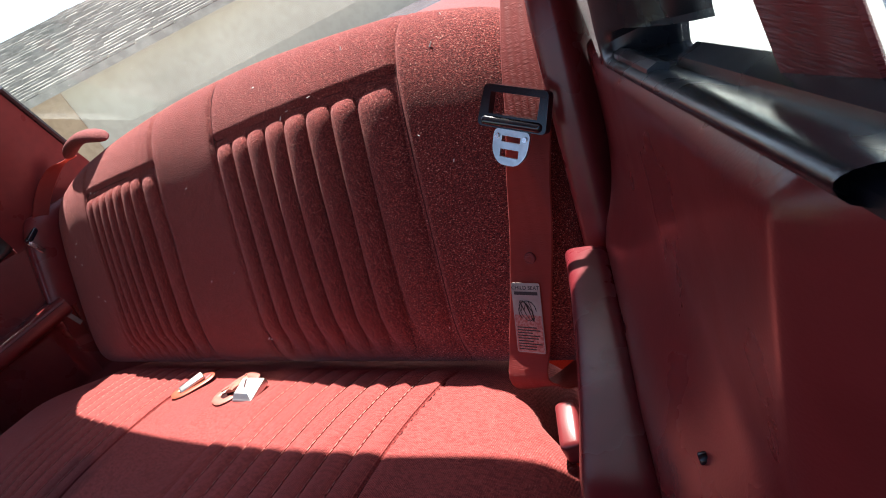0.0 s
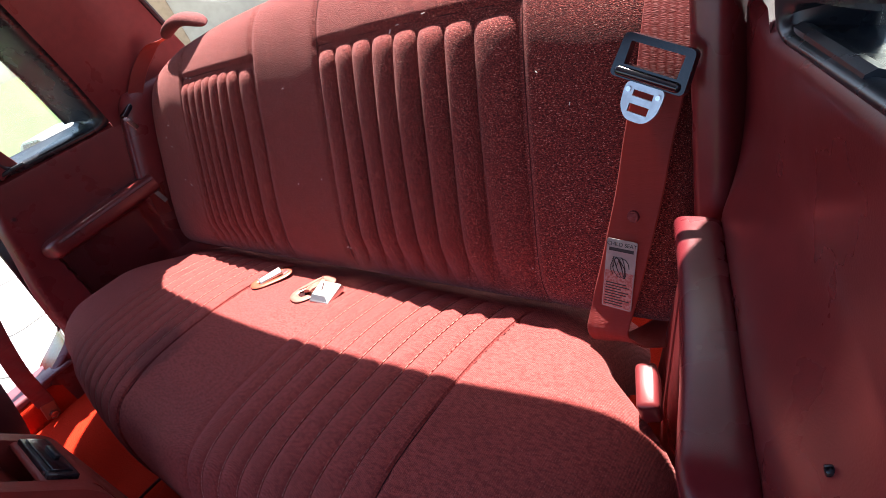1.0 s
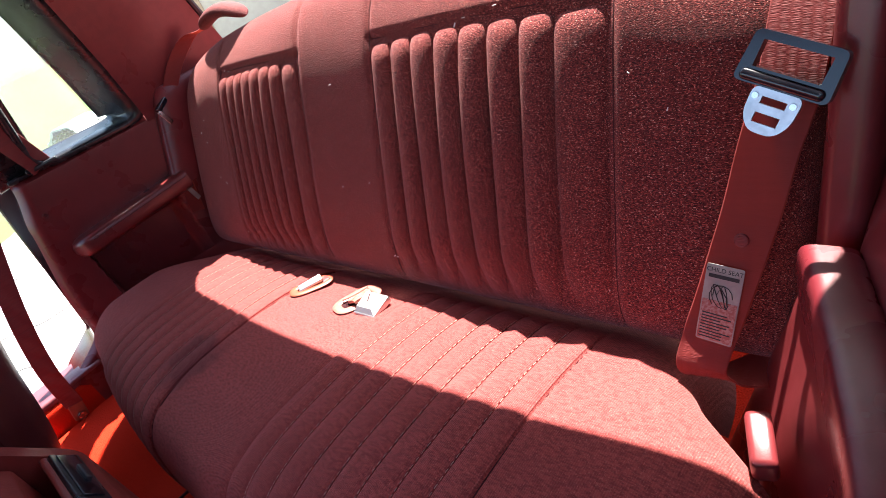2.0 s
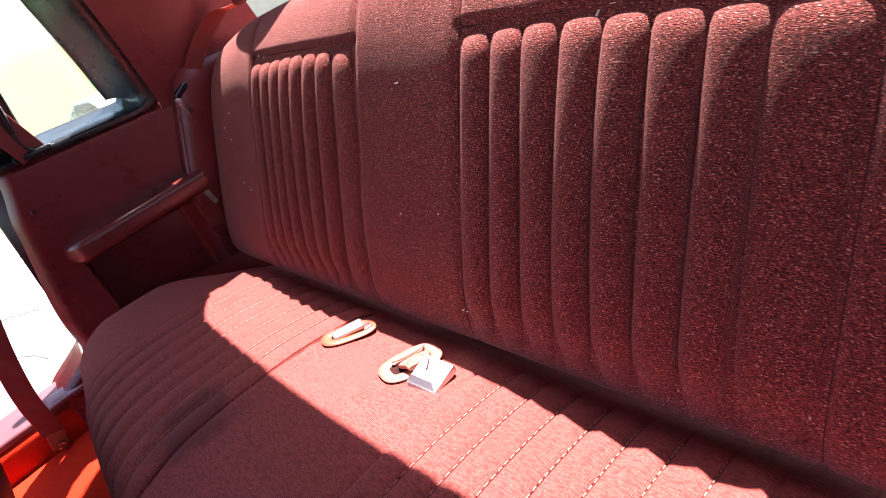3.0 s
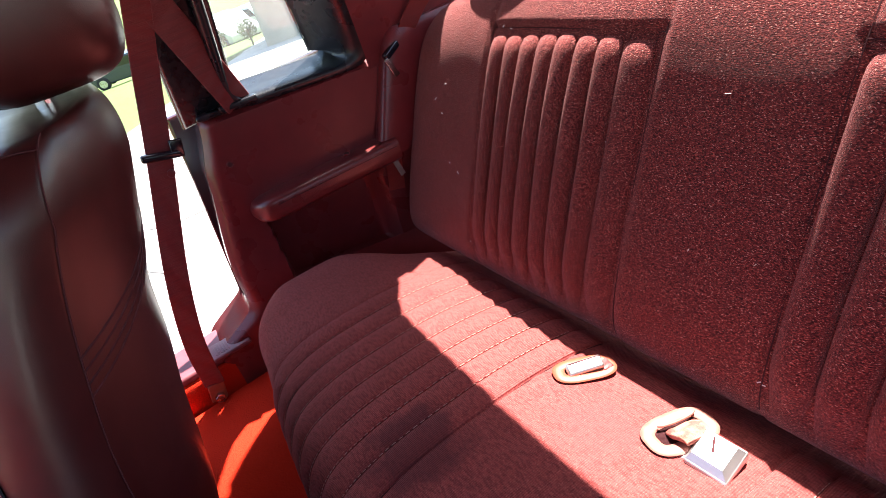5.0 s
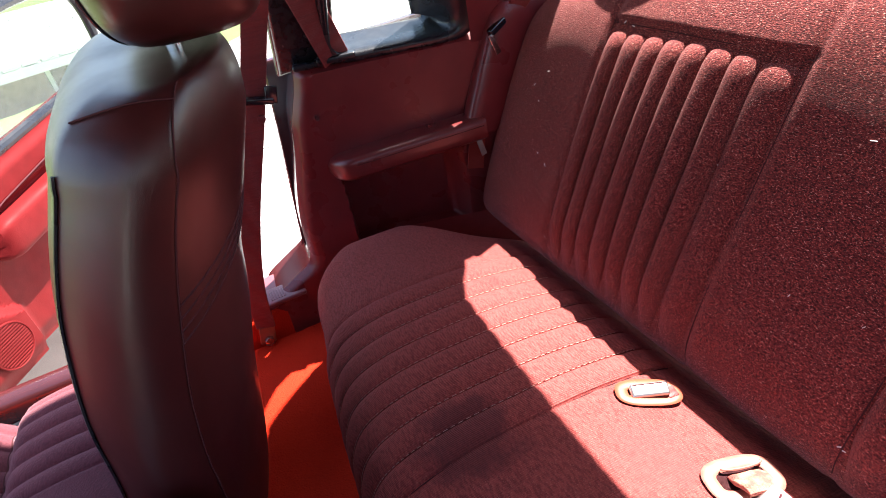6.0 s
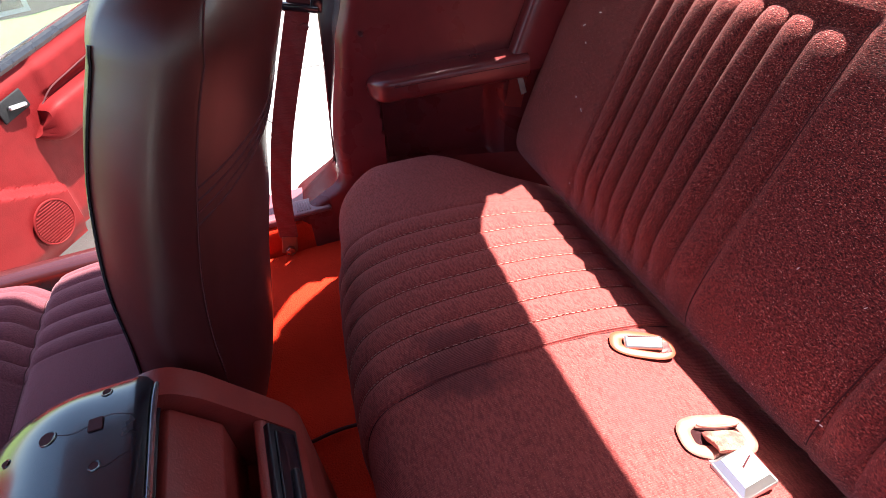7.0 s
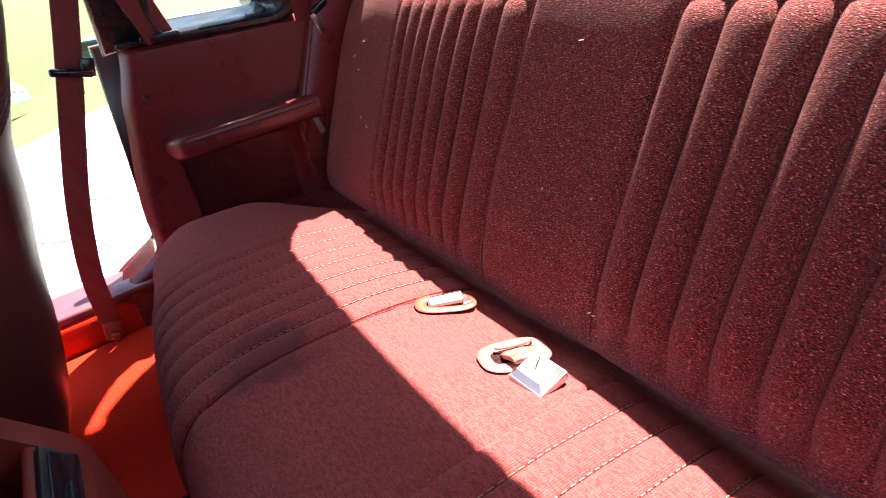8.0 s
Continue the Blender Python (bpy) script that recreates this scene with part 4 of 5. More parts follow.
def front_belt(side, X0):
    t = thing("front_seat_belt", (side * X0, -0.45, 0.12), "dark red front seat belt hanging from the door pillar", "seat belt", "front seat belts")
    ring = Vector((side * (panel_x(side, -0.268) - 0.080), -0.270, 0.800))
    if side > 0:
        ring = Vector((0.792, -0.212, 0.898))
    slot = Vector((0.8268, -0.2848, 0.629)) if side > 0 else Vector((side * (panel_x(side, -0.205) - 0.004), -0.205, 0.604))
    part("upper_strap", ribbon([(slot.lerp(ring, i / 8) + Vector((side * -0.004 * math.sin(math.pi * i / 8), 0, 0)), (0.1 * side, 0.95, 0.3) if side < 0 else (0.45, -0.89, 0)) for i in range(9)], 0.047, 0.002), BELT, t)
    part("ring", rbox((0.018, 0.068, 0.026), tuple(ring + Vector((side * 0.004, 0, 0.006))), 0.008, turn=pose(0, 0, 0, -12, 0, 0)), BLACKGLOSS, t, "black plastic pillar ring")
    if side < 0:
        bolt = Vector((-0.700, -0.463, 0.150))
        pts = smooth_path([ring + Vector((0.010, -0.006, 0)), (-0.632, -0.308, 0.70), (-0.638, -0.350, 0.582), (-0.658, -0.416, 0.40), (-0.680, -0.452, 0.26), bolt], 6)
        part("lower_strap", ribbon([(q, (0.25, 0.95, 0.15)) for q in pts], 0.036, 0.002), BELT, t)
        part("latch_frame", rbox((0.013, 0.056, 0.012), (-0.632, -0.346, 0.587), 0.004, turn=pose(0, 0, 0, -14, 0, 0)), BLACKGLOSS, t, "black latch frame")
        part("latch_tongue", rbox((0.004, 0.018, 0.026), (-0.628, -0.322, 0.590), 0.003, turn=pose(0, 0, 0, -14, 0, 0)), BLACKGLOSS, t)
        part("stop_button", disc(0.006, 0.006, (-0.630, -0.346, 0.559), (1, -0.2, 0.1), 16, 0.001), PLASTIC, t)
        part("anchor_tab", rbox((0.005, 0.030, 0.038), (-0.700, -0.466, 0.132), 0.003, turn=pose(0, 0, 0, -12, 0, 0)), BEZEL, t)
        part("anchor_bolt", disc(0.010, 0.010, (-0.693, -0.467, 0.122), (1, 0, 0), 6, 0.0015), STEEL, t, "steel anchor bolt")
    return t


front_belt(-1, LEFT_X)
front_belt(1, RIGHT_X)


# ---------------------------------------------------------------- floor, sills, roof, rear glass
def floor_fn(u, v):
    x, y = -0.70 + 1.46 * u, -1.5 + 2.1 * v
    tunnel = 0.15 * math.exp(-(x / 0.13) ** 4)
    lump = 0.004 * noise.noise(Vector((x * 8, y * 8, 2.0))) + 0.0015 * noise.noise(Vector((x * 60, y * 60, 2.0)))
    return Vector((x, y, 0.045 + tunnel + lump + 0.065 * smoothstep(-0.38, -0.56, x)))


floor = solo("floor", grid(floor_fn, 120, 150), CARPET, "red cut pile carpet on the car floor", "floor", kind="structure")
solo("carpet_seam", tube([Vector((-0.295 + 0.003 * math.sin(9 * i / 30), -0.56 + 0.19 * i / 30, 0.053 + 0.15 * math.exp(-(0.295 / 0.13) ** 4))) for i in range(31)], 0.003, 8), SEAM_AND_SHADE, "dark bound edge of the carpet", "carpet", kind="structure")


def sill(side, X0):
    t = thing("door_sill", (side * X0, -0.8, 0.05), "carpeted door sill with mauve plastic scuff plate", "door sill", kind="structure")
    part("carpet_side", rbox((0.05, 0.32, 0.13), (side * (X0 + 0.050), -0.51, 0.105), 0.012), CARPET, t)
    part("low_sill", rbox((0.10, 0.86, 0.09), (side * (X0 + 0.065), -1.10, 0.065), 0.012), BLACK, t, "black lower sill")
    part("scuff_plate", rbox((0.10, 0.30, 0.018), (side * (X0 + 0.080), -0.515, 0.178), 0.006), SCUFF, t)
    part("scuff_cap", rbox((0.052, 0.075, 0.010), (side * (X0 + 0.042), -0.405, 0.190), 0.004), SCUFF, t, "ribbed mauve plastic end cap")
    for k in range(6):
        part("rib", rbox((0.030, 0.0022, 0.002), (side * (X0 + 0.040), -0.433 + 0.005 * k, 0.1955), 0.0006), SCUFF, t)
    # Hole drawn as a dark disc, its shade in the colour.
    part("cap_hole", disc(0.0045, 0.002, (side * (X0 + 0.040), -0.388, 0.1955), (0, 0, 1), 14), SEAM_AND_SHADE, t)
    return t


sill(-1, LEFT_X)
sill(1, RIGHT_X)

# side wall between seat and panel, under the armrest
for side, X0 in ((-1, LEFT_X), (1, RIGHT_X)):
    t = thing("wheelhouse_trim", (side * (X0 - 0.05), -0.05, 0.1), "red moulded trim between cushion and quarter panel", "car trim", kind="structure")

    def wheel(u, v, side=side, X0=X0):
        y = -0.17 + 0.20 * u
        z = 0.06 + 0.22 * v
        x = panel_x(side, y) - 0.01 - 0.05 * smoothstep(-0.15, 0.0, y) * (1 - 0.8 * v)
        return Vector((side * x, y, z))

    part("moulding", grid(wheel, 16, 14), PLASTIC, t)
    if side > 0:
        part("ledge", rbox((0.020, 0.048, 0.030), bevel=0.005, turn=pose(side * 0.598, -0.140, 0.320, 8, 0, 21)), PLASTIC, t, "glossy red moulded ledge")
        # The bracket's lighter plastic carries the sunlight that falls on it.
        part("seat_bracket", rbox((0.009, 0.085, 0.030), bevel=0.003, turn=pose(side * 0.604, -0.205, 0.290, 4, 0, 21)), BEZEL, t, "red bracket beside the cushion, lightened for the sun on it")
        part("bracket_foot", rbox((0.03, 0.05, 0.02), (side * 0.65, -0.28, 0.19), 0.004), STEEL, t)

# parcel shelf behind the backrest
shelf = solo("parcel_shelf", rbox((1.30, 0.55, 0.03), (0, 0.42, 0.607), 0.01), HEADLINER, "red cloth covered parcel shelf", "shelf", kind="structure")


def header_y(x):
    return 0.141 - 0.055 * smoothstep(-0.53, -0.40, x) + 0.027 * smoothstep(-0.45, -0.20, x) - 0.006 * max(-x / 0.47, 0) ** 2 + 0.010 * max(min(x, 0.6) / 0.5, 0) ** 2


def header_z(x):
    return 0.925 + 0.055 * smoothstep(-0.45, -0.20, x) - 0.055 * (min(abs(x), 0.58) / 0.47) ** 2


def roof_fn(u, v):
    x = -0.59 + 1.43 * u
    y = -1.0 + (0.985 + header_y(max(min(x, 0.5), -0.5))) * v
    f = smoothstep(0.14, -0.30, y)
    z = header_z(max(min(x, 0.56), -0.56)) + 0.012 + f * (0.11 + 0.045 * min(abs(x) / 0.47, 1.1) ** 2) - 0.03 * (min(abs(x), 0.66) / 0.62) ** 6
    return Vector((x, y, z))


bm = grid(roof_fn, 30, 50)
grid(lambda u, v: roof_fn(u, v) + Vector((0, 0, 0.035)), 30, 50, bm=bm)
ceiling = solo("ceiling", bm, HEADLINER, "red cloth headliner", "ceiling", kind="structure")
header = thing("rear_header", (0, 0.14, 0.92), "red trim along the top of the rear window", "car trim", kind="structure")
part("header_trim", tube([Vector((x, header_y(x) - 0.014, header_z(x) + 0.010)) for x in [-0.57 + 1.23 * i / 30 for i in range(31)]], 0.018, 10), HEADLINER, header)
for side, X0 in ((-1, LEFT_X), (1, RIGHT_X)):
    rail = tube([Vector((side * (X0 - (0.125 if side < 0 else -0.075)), y, 0.965)) for y in [-0.9 + 0.9 * i / 20 for i in range(21)]], 0.035, 10)
    solo("roof_rail", rail, HEADLINER, "red roof rail trim above the door", "car trim", kind="structure")
    # glass edge seal beside the rear pillar
    solo("glass_seal", tube([Vector((side * ((0.562 if side < 0 else 0.646) - 0.062 * k), 0.218 - 0.066 * k, 0.715 + 0.155 * k)) for k in [i / 12 for i in range(13)]], 0.007, 8), BLACK, "black rubber seal at the rear glass", "seal", kind="structure")

rear_glass = thing("rear_window", (0, 0.4, 0.7), "tinted sloping rear window glass", "window", kind="structure")


def rg(u, v):
    x = (-0.66 + 1.40 * u) * (1 - 0.10 * v)
    return Vector((x, 0.48 - 0.360 * v - 0.03 * (x / 0.6) ** 2, 0.70 + 0.285 * v - 0.085 * v * (min(abs(x), 0.6) / 0.5) ** 2))


pane = part("glass_pane", grid(rg, 16, 10), WINDOW, rear_glass)
pane.visible_shadow = False
dust = bmesh.new()
rnd = random.Random(9)
for _ in range(60):
    q = rg(rnd.random(), rnd.random())
    disc(rnd.uniform(0.0006, 0.0014), 0.0004, q - Vector((0, 0.001, 0.002)), (0, -0.4, -1), 6, bm=dust)
tagged(part("dust_specks", dust, WHITE, rear_glass), kind="stuff")

# ---------------------------------------------------------------- outer shell of the car
shell = thing("car_body", (0, 0, -0.3), "dark red painted coupe body shell", "car", kind="structure")
for side, X0 in ((-1, LEFT_X), (1, RIGHT_X)):
    prof = [(-0.30, 0.60), (0.45, 0.62), (1.25, 0.62), (1.35, 0.40), (1.30, 0.0), (0.85, -0.05), (0.75, 0.18), (0.55, 0.26), (0.35, 0.18), (0.25, -0.05), (-0.33, -0.08), (-0.36, 0.18), (-0.33, 0.24)]
    part("rear_wing", extrude(prof, lambda a, b, h, side=side, X0=X0: Vector((side * (X0 + 0.10 + h), a, b)), 0.02, 0.004), PAINT, shell)
    part("sill_panel", rbox((0.05, 1.25, 0.20), (side * (X0 + 0.13), -0.95, 0.06), 0.02), PAINT, shell)
part("boot_lid", rbox((1.30, 0.62, 0.03), (0, 1.01, 0.585), 0.012), PAINT, shell)
part("roof_skin", rbox((1.36, 0.90, 0.02), (0.06, -0.45, 1.12), 0.01), PAINT, shell)
part("underbody", rbox((1.50, 2.9, 0.04), (0.03, -0.1, -0.10), 0.01), BLACK, shell)
part("scuttle", rbox((1.40, 0.06, 0.62), (0.02, -1.52, 0.33), 0.02), PLASTIC, shell, "red bulkhead below the dashboard")

# ---------------------------------------------------------------- front passenger seat
SEAT_X, SEAT_W = -0.340, 0.192
SEATVINYL = material("burgundy_seat_vinyl", (0.052, 0.0095, 0.0095), 0.36, second=(0.040, 0.0072, 0.0072), grain=0.5, grain_scale=60.0, wear=0.3,
                     wear_scale=4.0, bump=0.10, bump_scale=1900.0, bump_kind="cells", rough_var=0.07, coat=0.12)
CONSOLE = material("console_red_plastic", (0.25, 0.034, 0.026), 0.42, second=(0.19, 0.024, 0.020), grain=0.5, grain_scale=40.0, wear=0.3, bump=0.2, bump_scale=450.0, rough_var=0.1)
# edges of the backrest in (y, z): front corner, seam at the rear corner, crown of the rear face
EDGE_F = smooth_path([(-0.665, 0.08, 0), (-0.648, 0.20, 0), (-0.632, 0.30, 0), (-0.617, 0.38, 0), (-0.607, 0.44, 0), (-0.597, 0.513, 0), (-0.575, 0.594, 0), (-0.556, 0.642, 0), (-0.535, 0.685, 0), (-0.508, 0.74, 0)], 6)
EDGE_S = smooth_path([(-0.60, 0.08, 0), (-0.570, 0.20, 0), (-0.550, 0.30, 0), (-0.534, 0.40, 0), (-0.528, 0.46, 0), (-0.517, 0.52, 0), (-0.500, 0.58, 0), (-0.478, 0.645, 0), (-0.456, 0.695, 0), (-0.430, 0.74, 0)], 6)
EDGE_R = smooth_path([(-0.595, 0.08, 0), (-0.550, 0.20, 0), (-0.500, 0.30, 0), (-0.466, 0.44, 0), (-0.446, 0.51, 0), (-0.433, 0.57, 0), (-0.417, 0.61, 0), (-0.397, 0.66, 0), (-0.382, 0.70, 0), (-0.370, 0.74, 0)], 6)


def edge(path, z):
    return float(np.interp(z, [p.y for p in path], [p.x for p in path]))


def back_section(z, u, lift=0.0):
    """Section of the front seat's backrest at height z; u runs: near side, crowned rear, far side, front face."""
    f, sm, r = edge(EDGE_F, z), edge(EDGE_S, z), edge(EDGE_R, z)
    w = SEAT_W * (1.0 - 0.05 * smoothstep(0.35, 0.10, z))
    q = (u % 1.0) * 4
    if q < 1:
        x, y = w - 0.038 * (1 - q) ** 2.2 + 0.008 * math.sin(math.pi * q) + lift, f + (sm - f) * q
    elif q < 2:
        k = 1 - 2 * (q - 1)
        x, y = w * k, r - (r - sm) * abs(k) ** 2.6 + lift
    elif q < 3:
        x, y = -w + 0.038 * (q - 2) ** 2.2 - 0.008 * math.sin(math.pi * (q - 2)) - lift, sm + (f - sm) * (q - 2)
    else:
        k = 2 * (q - 3) - 1
        x, y = (w - 0.038) * k, f - 0.012 * (1 - k ** 4) - lift
    return x, y


def seat_back(u, v):
    k = v * 56
    if k <= 44:
        z = 0.08 + 0.615 * k / 44
        x, y = back_section(z, u)
        return Vector((SEAT_X + x, y, z))
    a = (k - 44) / 12 * math.pi / 2
    x, y = back_section(0.695, u)
    c = -0.430
    shrink = 0.55 + 0.45 * math.cos(a) if a < math.pi / 2 - 1e-6 else 0.5
    return Vector((SEAT_X + x * (0.80 + 0.20 * math.cos(a)), c + (y - c) * shrink + 0.012 * math.sin(a), 0.695 + 0.050 * math.sin(a)))


front_seat = thing("car_seat", (SEAT_X, -0.75, 0.05), "burgundy front passenger seat with vinyl back and cloth cushion", "car seat")
part("backrest", cap(grid(seat_back, 96, 56, True), 1e-4), SEATVINYL, front_seat, "burgundy grained vinyl backrest")
front_line = [seat_back(0.0, i / 56) + Vector((0.0006, -0.0006, 0)) for i in range(4, 47)]
part("piping", tube(front_line, 0.0016, 6), BLACK, front_seat, "thin dark edge piping")
part("back_seam", tube([seat_back(0.25, i / 56) + Vector((0.0002, 0.0002, 0)) for i in range(2, 56)], 0.0007, 5), SEAM_AND_SHADE, front_seat)
part("top_seam", tube([seat_back(0.25 * (1 - i / 12), (52.0 + 1.6 * math.sin(math.pi * i / 12) - 1.2 * i / 12) / 56) + Vector((0.0004, 0, 0.0004)) for i in range(13)], 0.0007, 5), SEAM_AND_SHADE, front_seat)
# Fanned grooves drawn as dark tubes, their shade put into the colour.
for k in range(4):
    pts = []
    for i in range(19):
        g = i / 18
        z = 0.606 - 0.0105 * k + (0.040 + 0.0055 * k) * g ** 1.3
        x, y = back_section(z, 0.25 + 0.125 * g)
        pts.append(Vector((SEAT_X + x, y - 0.0006, z)))
    part("fan_groove", tube(pts, 0.0014, 5), SEAM_AND_SHADE, front_seat)


def headrest(u, v):
    a, b = 2 * math.pi * u, math.pi * (v - 0.5)
    e = 0.55
    ca, sa, cb, sb = math.cos(a), math.sin(a), math.cos(b), math.sin(b)
    k = max(cb, 0) ** 0.45
    return Vector((SEAT_X + 0.135 * k * math.copysign(abs(ca) ** e, ca), -0.408 + 0.068 * k * math.copysign(abs(sa) ** e, sa), 0.838 + 0.088 * math.copysign(abs(sb) ** 0.6, sb)))


part("headrest", cap(grid(headrest, 40, 28, True), 1e-4), SEATVINYL, front_seat, "burgundy vinyl headrest")
part("headrest_piping", tube([headrest(0.80, v) + Vector((0.0, -0.001, 0)) for v in [0.04 + 0.92 * i / 24 for i in range(25)]], 0.0018, 6), BLACK, front_seat)
for dx in (-0.06, 0.06):
    part("headrest_post", tube([Vector((SEAT_X + dx, -0.425, 0.72)), Vector((SEAT_X + dx, -0.425, 0.80))], 0.006, 10), CHROME, front_seat)


def fcushion(u, v):
    """Two rolls across the seat with a valley between them; pleats run fore and aft on their outer half."""
    x = SEAT_X - 0.265 + 0.47 * u
    y = -1.12 + 0.52 * v
    ex = math.sqrt(max(1 - abs(2 * u - 1) ** 8, 0))
    ey = math.sqrt(max(1 - abs(2 * v - 1) ** 10, 0))
    z = 0.16 + 0.150 * ex * ey
    z -= 0.028 * math.exp(-((y + 0.82) / 0.016) ** 2) * ex + 0.012 * math.exp(-((y + 0.82) / 0.05) ** 2) * ex
    if -0.60 < x < -0.365:
        k = abs(math.sin(math.pi * (x + 0.365) / 0.036)) ** 0.5
        z += (0.008 * k - 0.005) * ex * smoothstep(0.1, 0.2, v)
    return Vector((x, y, z))


bm = grid(fcushion, 170, 80)
grid(lambda u, v: Vector((SEAT_X - 0.265 + 0.47 * u, -1.12 + 0.52 * v, 0.155)), 4, 4, bm=bm)
FCLOTH = material("burgundy_front_cloth", (0.130, 0.034, 0.045), 0.95, second=(0.072, 0.018, 0.025), grain=0.7, grain_scale=420.0, wear=0.3, bump=0.7, bump_scale=500.0, sheen=0.5, specular=0.2)
part("cushion", bm, FCLOTH, front_seat, "burgundy cloth cushion with pleats")
part("cushion_seam", tube([fcushion(u, 0.577) + Vector((0, 0, 0.0005)) for u in [0.04 + 0.92 * i / 60 for i in range(61)]], 0.0012, 6), SEAM_AND_SHADE, front_seat)
part("seat_base", rbox((0.40, 0.46, 0.12), (SEAT_X - 0.03, -0.85, 0.105), 0.01), BLACK, front_seat)

# ---------------------------------------------------------------- centre console
con = thing("center_console", (0, -0.7, 0.15), "red centre console with a black armrest lid and ashtray", "console")
def console_slab(name, poly, x0, x1, r=0.008, bevel=0.004, mat=CONSOLE, label=""):
    part(name, extrude(rounded(poly, r, 5), lambda a, b, h: Vector((x0 + h, a, b)), x1 - x0, bevel), mat, con, label)


console_slab("console_body", [(-0.475, 0.05), (-0.475, 0.24), (-0.56, 0.30), (-0.62, 0.32), (-1.20, 0.28), (-1.20, 0.05)], -0.095, 0.095, 0.01)
rail = [(-0.640, 0.05), (-0.640, 0.345), (-0.585, 0.388), (-0.556, 0.404), (-0.535, 0.402), (-0.515, 0.384), (-0.458, 0.304), (-0.450, 0.285), (-0.444, 0.05)]
for x0 in (-0.104, 0.074):
    console_slab("side_rail", rail, x0, x0 + 0.030, 0.010, 0.006)
console_slab("rear_bar", [(-0.486, 0.05), (-0.486, 0.332), (-0.478, 0.330), (-0.457, 0.300), (-0.449, 0.283), (-0.443, 0.05)], -0.0745, 0.0745, 0.005, 0.002)
console_slab("hinge_block", [(-0.553, 0.24), (-0.553, 0.384), (-0.540, 0.388), (-0.508, 0.346), (-0.508, 0.24)], -0.070, 0.072, 0.003, 0.002, CONSOLE, "red moulded hinge block")
part("console_pocket", rbox((0.146, 0.026, 0.006), (0.0, -0.497, 0.268), 0.001), CONSOLE, con)
hinge = part("hinge_plate", rbox((0.150, 0.004, 0.026), (0.0, -0.5552, 0.384), 0.001), STEEL, con, "dull metal hinge strip")
for x in (-0.055, -0.005, 0.045):
    part("hinge_screw", disc(0.0042, 0.003, (x, -0.552, 0.389), (0, 0.8, 0.6), 10, 0.0006), BEZEL, hinge)
ash = pose(0.0, -0.4655, 0.3165, -53, 0, 0)
part("ashtray", rbox((0.136, 0.034, 0.008), bevel=0.002, turn=ash), BLACK, con, "black rear ashtray")
part("ashtray_face", rbox((0.118, 0.022, 0.004), bevel=0.001, turn=ash @ pose(0, 0, 0.0045)), BLACKGLOSS, con)
part("ashtray_lip", rbox((0.040, 0.007, 0.006), bevel=0.002, turn=ash @ pose(0, 0.004, 0.0075)), BLACK, con)


def lid(u, v):
    x = -0.112 + 0.224 * u
    y = -0.745 + 0.199 * v
    z = 0.415 - 5.2 * max(-0.60 - y, 0) ** 2 - 0.022 * abs(2 * u - 1) ** 6 - 0.006 * smoothstep(0.96, 1.0, v)
    return Vector((x, y, z))


def lid_at(x, y, lift):
    return lid((x + 0.112) / 0.224, (y + 0.745) / 0.199) + Vector((0, 0, lift))


bm = grid(lid, 40, 40)
grid(lambda u, v: Vector((lid(u, v).x * 0.965, lid(u, v).y, lid(u, v).z - 0.020)), 40, 40, bm=bm)
part("armrest_lid", cap(bm, 1e-4), LIDBLACK, con, "black glossy armrest lid without its pad")
part("lid_rim", tube([lid(u, 1.0) + Vector((0, 0.002, -0.003)) for u in [0.03 + 0.94 * i / 24 for i in range(25)]], 0.0026, 8), STEEL, con, "bare metal lid edge")
for x, y, r in ((-0.054, -0.617, 0.0060), (-0.086, -0.579, 0.0038), (-0.014, -0.579, 0.0038), (-0.054, -0.652, 0.003), (0.03, -0.62, 0.0038)):
    c = lid_at(x, y, 0.0008)
    # Flush discs; the dark colour is the shade inside each hole.
    hole = part("fixing_hole", disc(r, 0.0006, c - Vector((0, 0, 0.0006)), (0, 0, 1), 18), STEEL if r > 0.006 else SEAM_AND_SHADE, con)
    part("hole_rim", tube([lid_at(x + r * math.cos(a), y + r * math.sin(a), 0.0003) for a in [2 * math.pi * i / 18 for i in range(18)]], 0.0007, 5, closed=True), BLACKGLOSS, hole)
# Dark block in place of the recess and its shade.
part("latch_recess", rbox((0.011, 0.010, 0.0016), tuple(lid_at(-0.052, -0.582, 0.0008)), 0), SEAM_AND_SHADE, con, smooth=False)
part("lid_crack", tube([lid_at(-0.054 + 0.004 * math.sin(7 * g), -0.610 + 0.055 * g, 0.0004) for g in [i / 14 for i in range(15)]], 0.00022, 4), SEAM_AND_SHADE, con)
part("lid_crack", tube([lid_at(-0.014 + 0.003 * math.sin(5 * g), -0.580 + 0.025 * g, 0.0004) for g in [i / 8 for i in range(9)]], 0.00022, 4), SEAM_AND_SHADE, con)

con.location += Vector((-0.028, -0.033, 0.053))

# ---------------------------------------------------------------- open passenger door
HINGE, OPEN = Vector((-0.825, -1.205, 0.012)), radians(57)
along = Vector((-math.sin(OPEN), math.cos(OPEN), 0))
face = Vector((math.cos(OPEN), math.sin(OPEN), 0))


def dr(a, z, out=0.0):
    """On the door's inner face: a metres from the hinge, height z, out towards the cabin."""
    return HINGE + a * along + Vector((0, 0, z)) + out * face


door = thing("passenger_door", tuple(dr(0.5, 0.0)), "open red passenger door with round speaker and black window frame", "car door")


def door_sill_z(a):
    return 0.338 + 0.125 * a


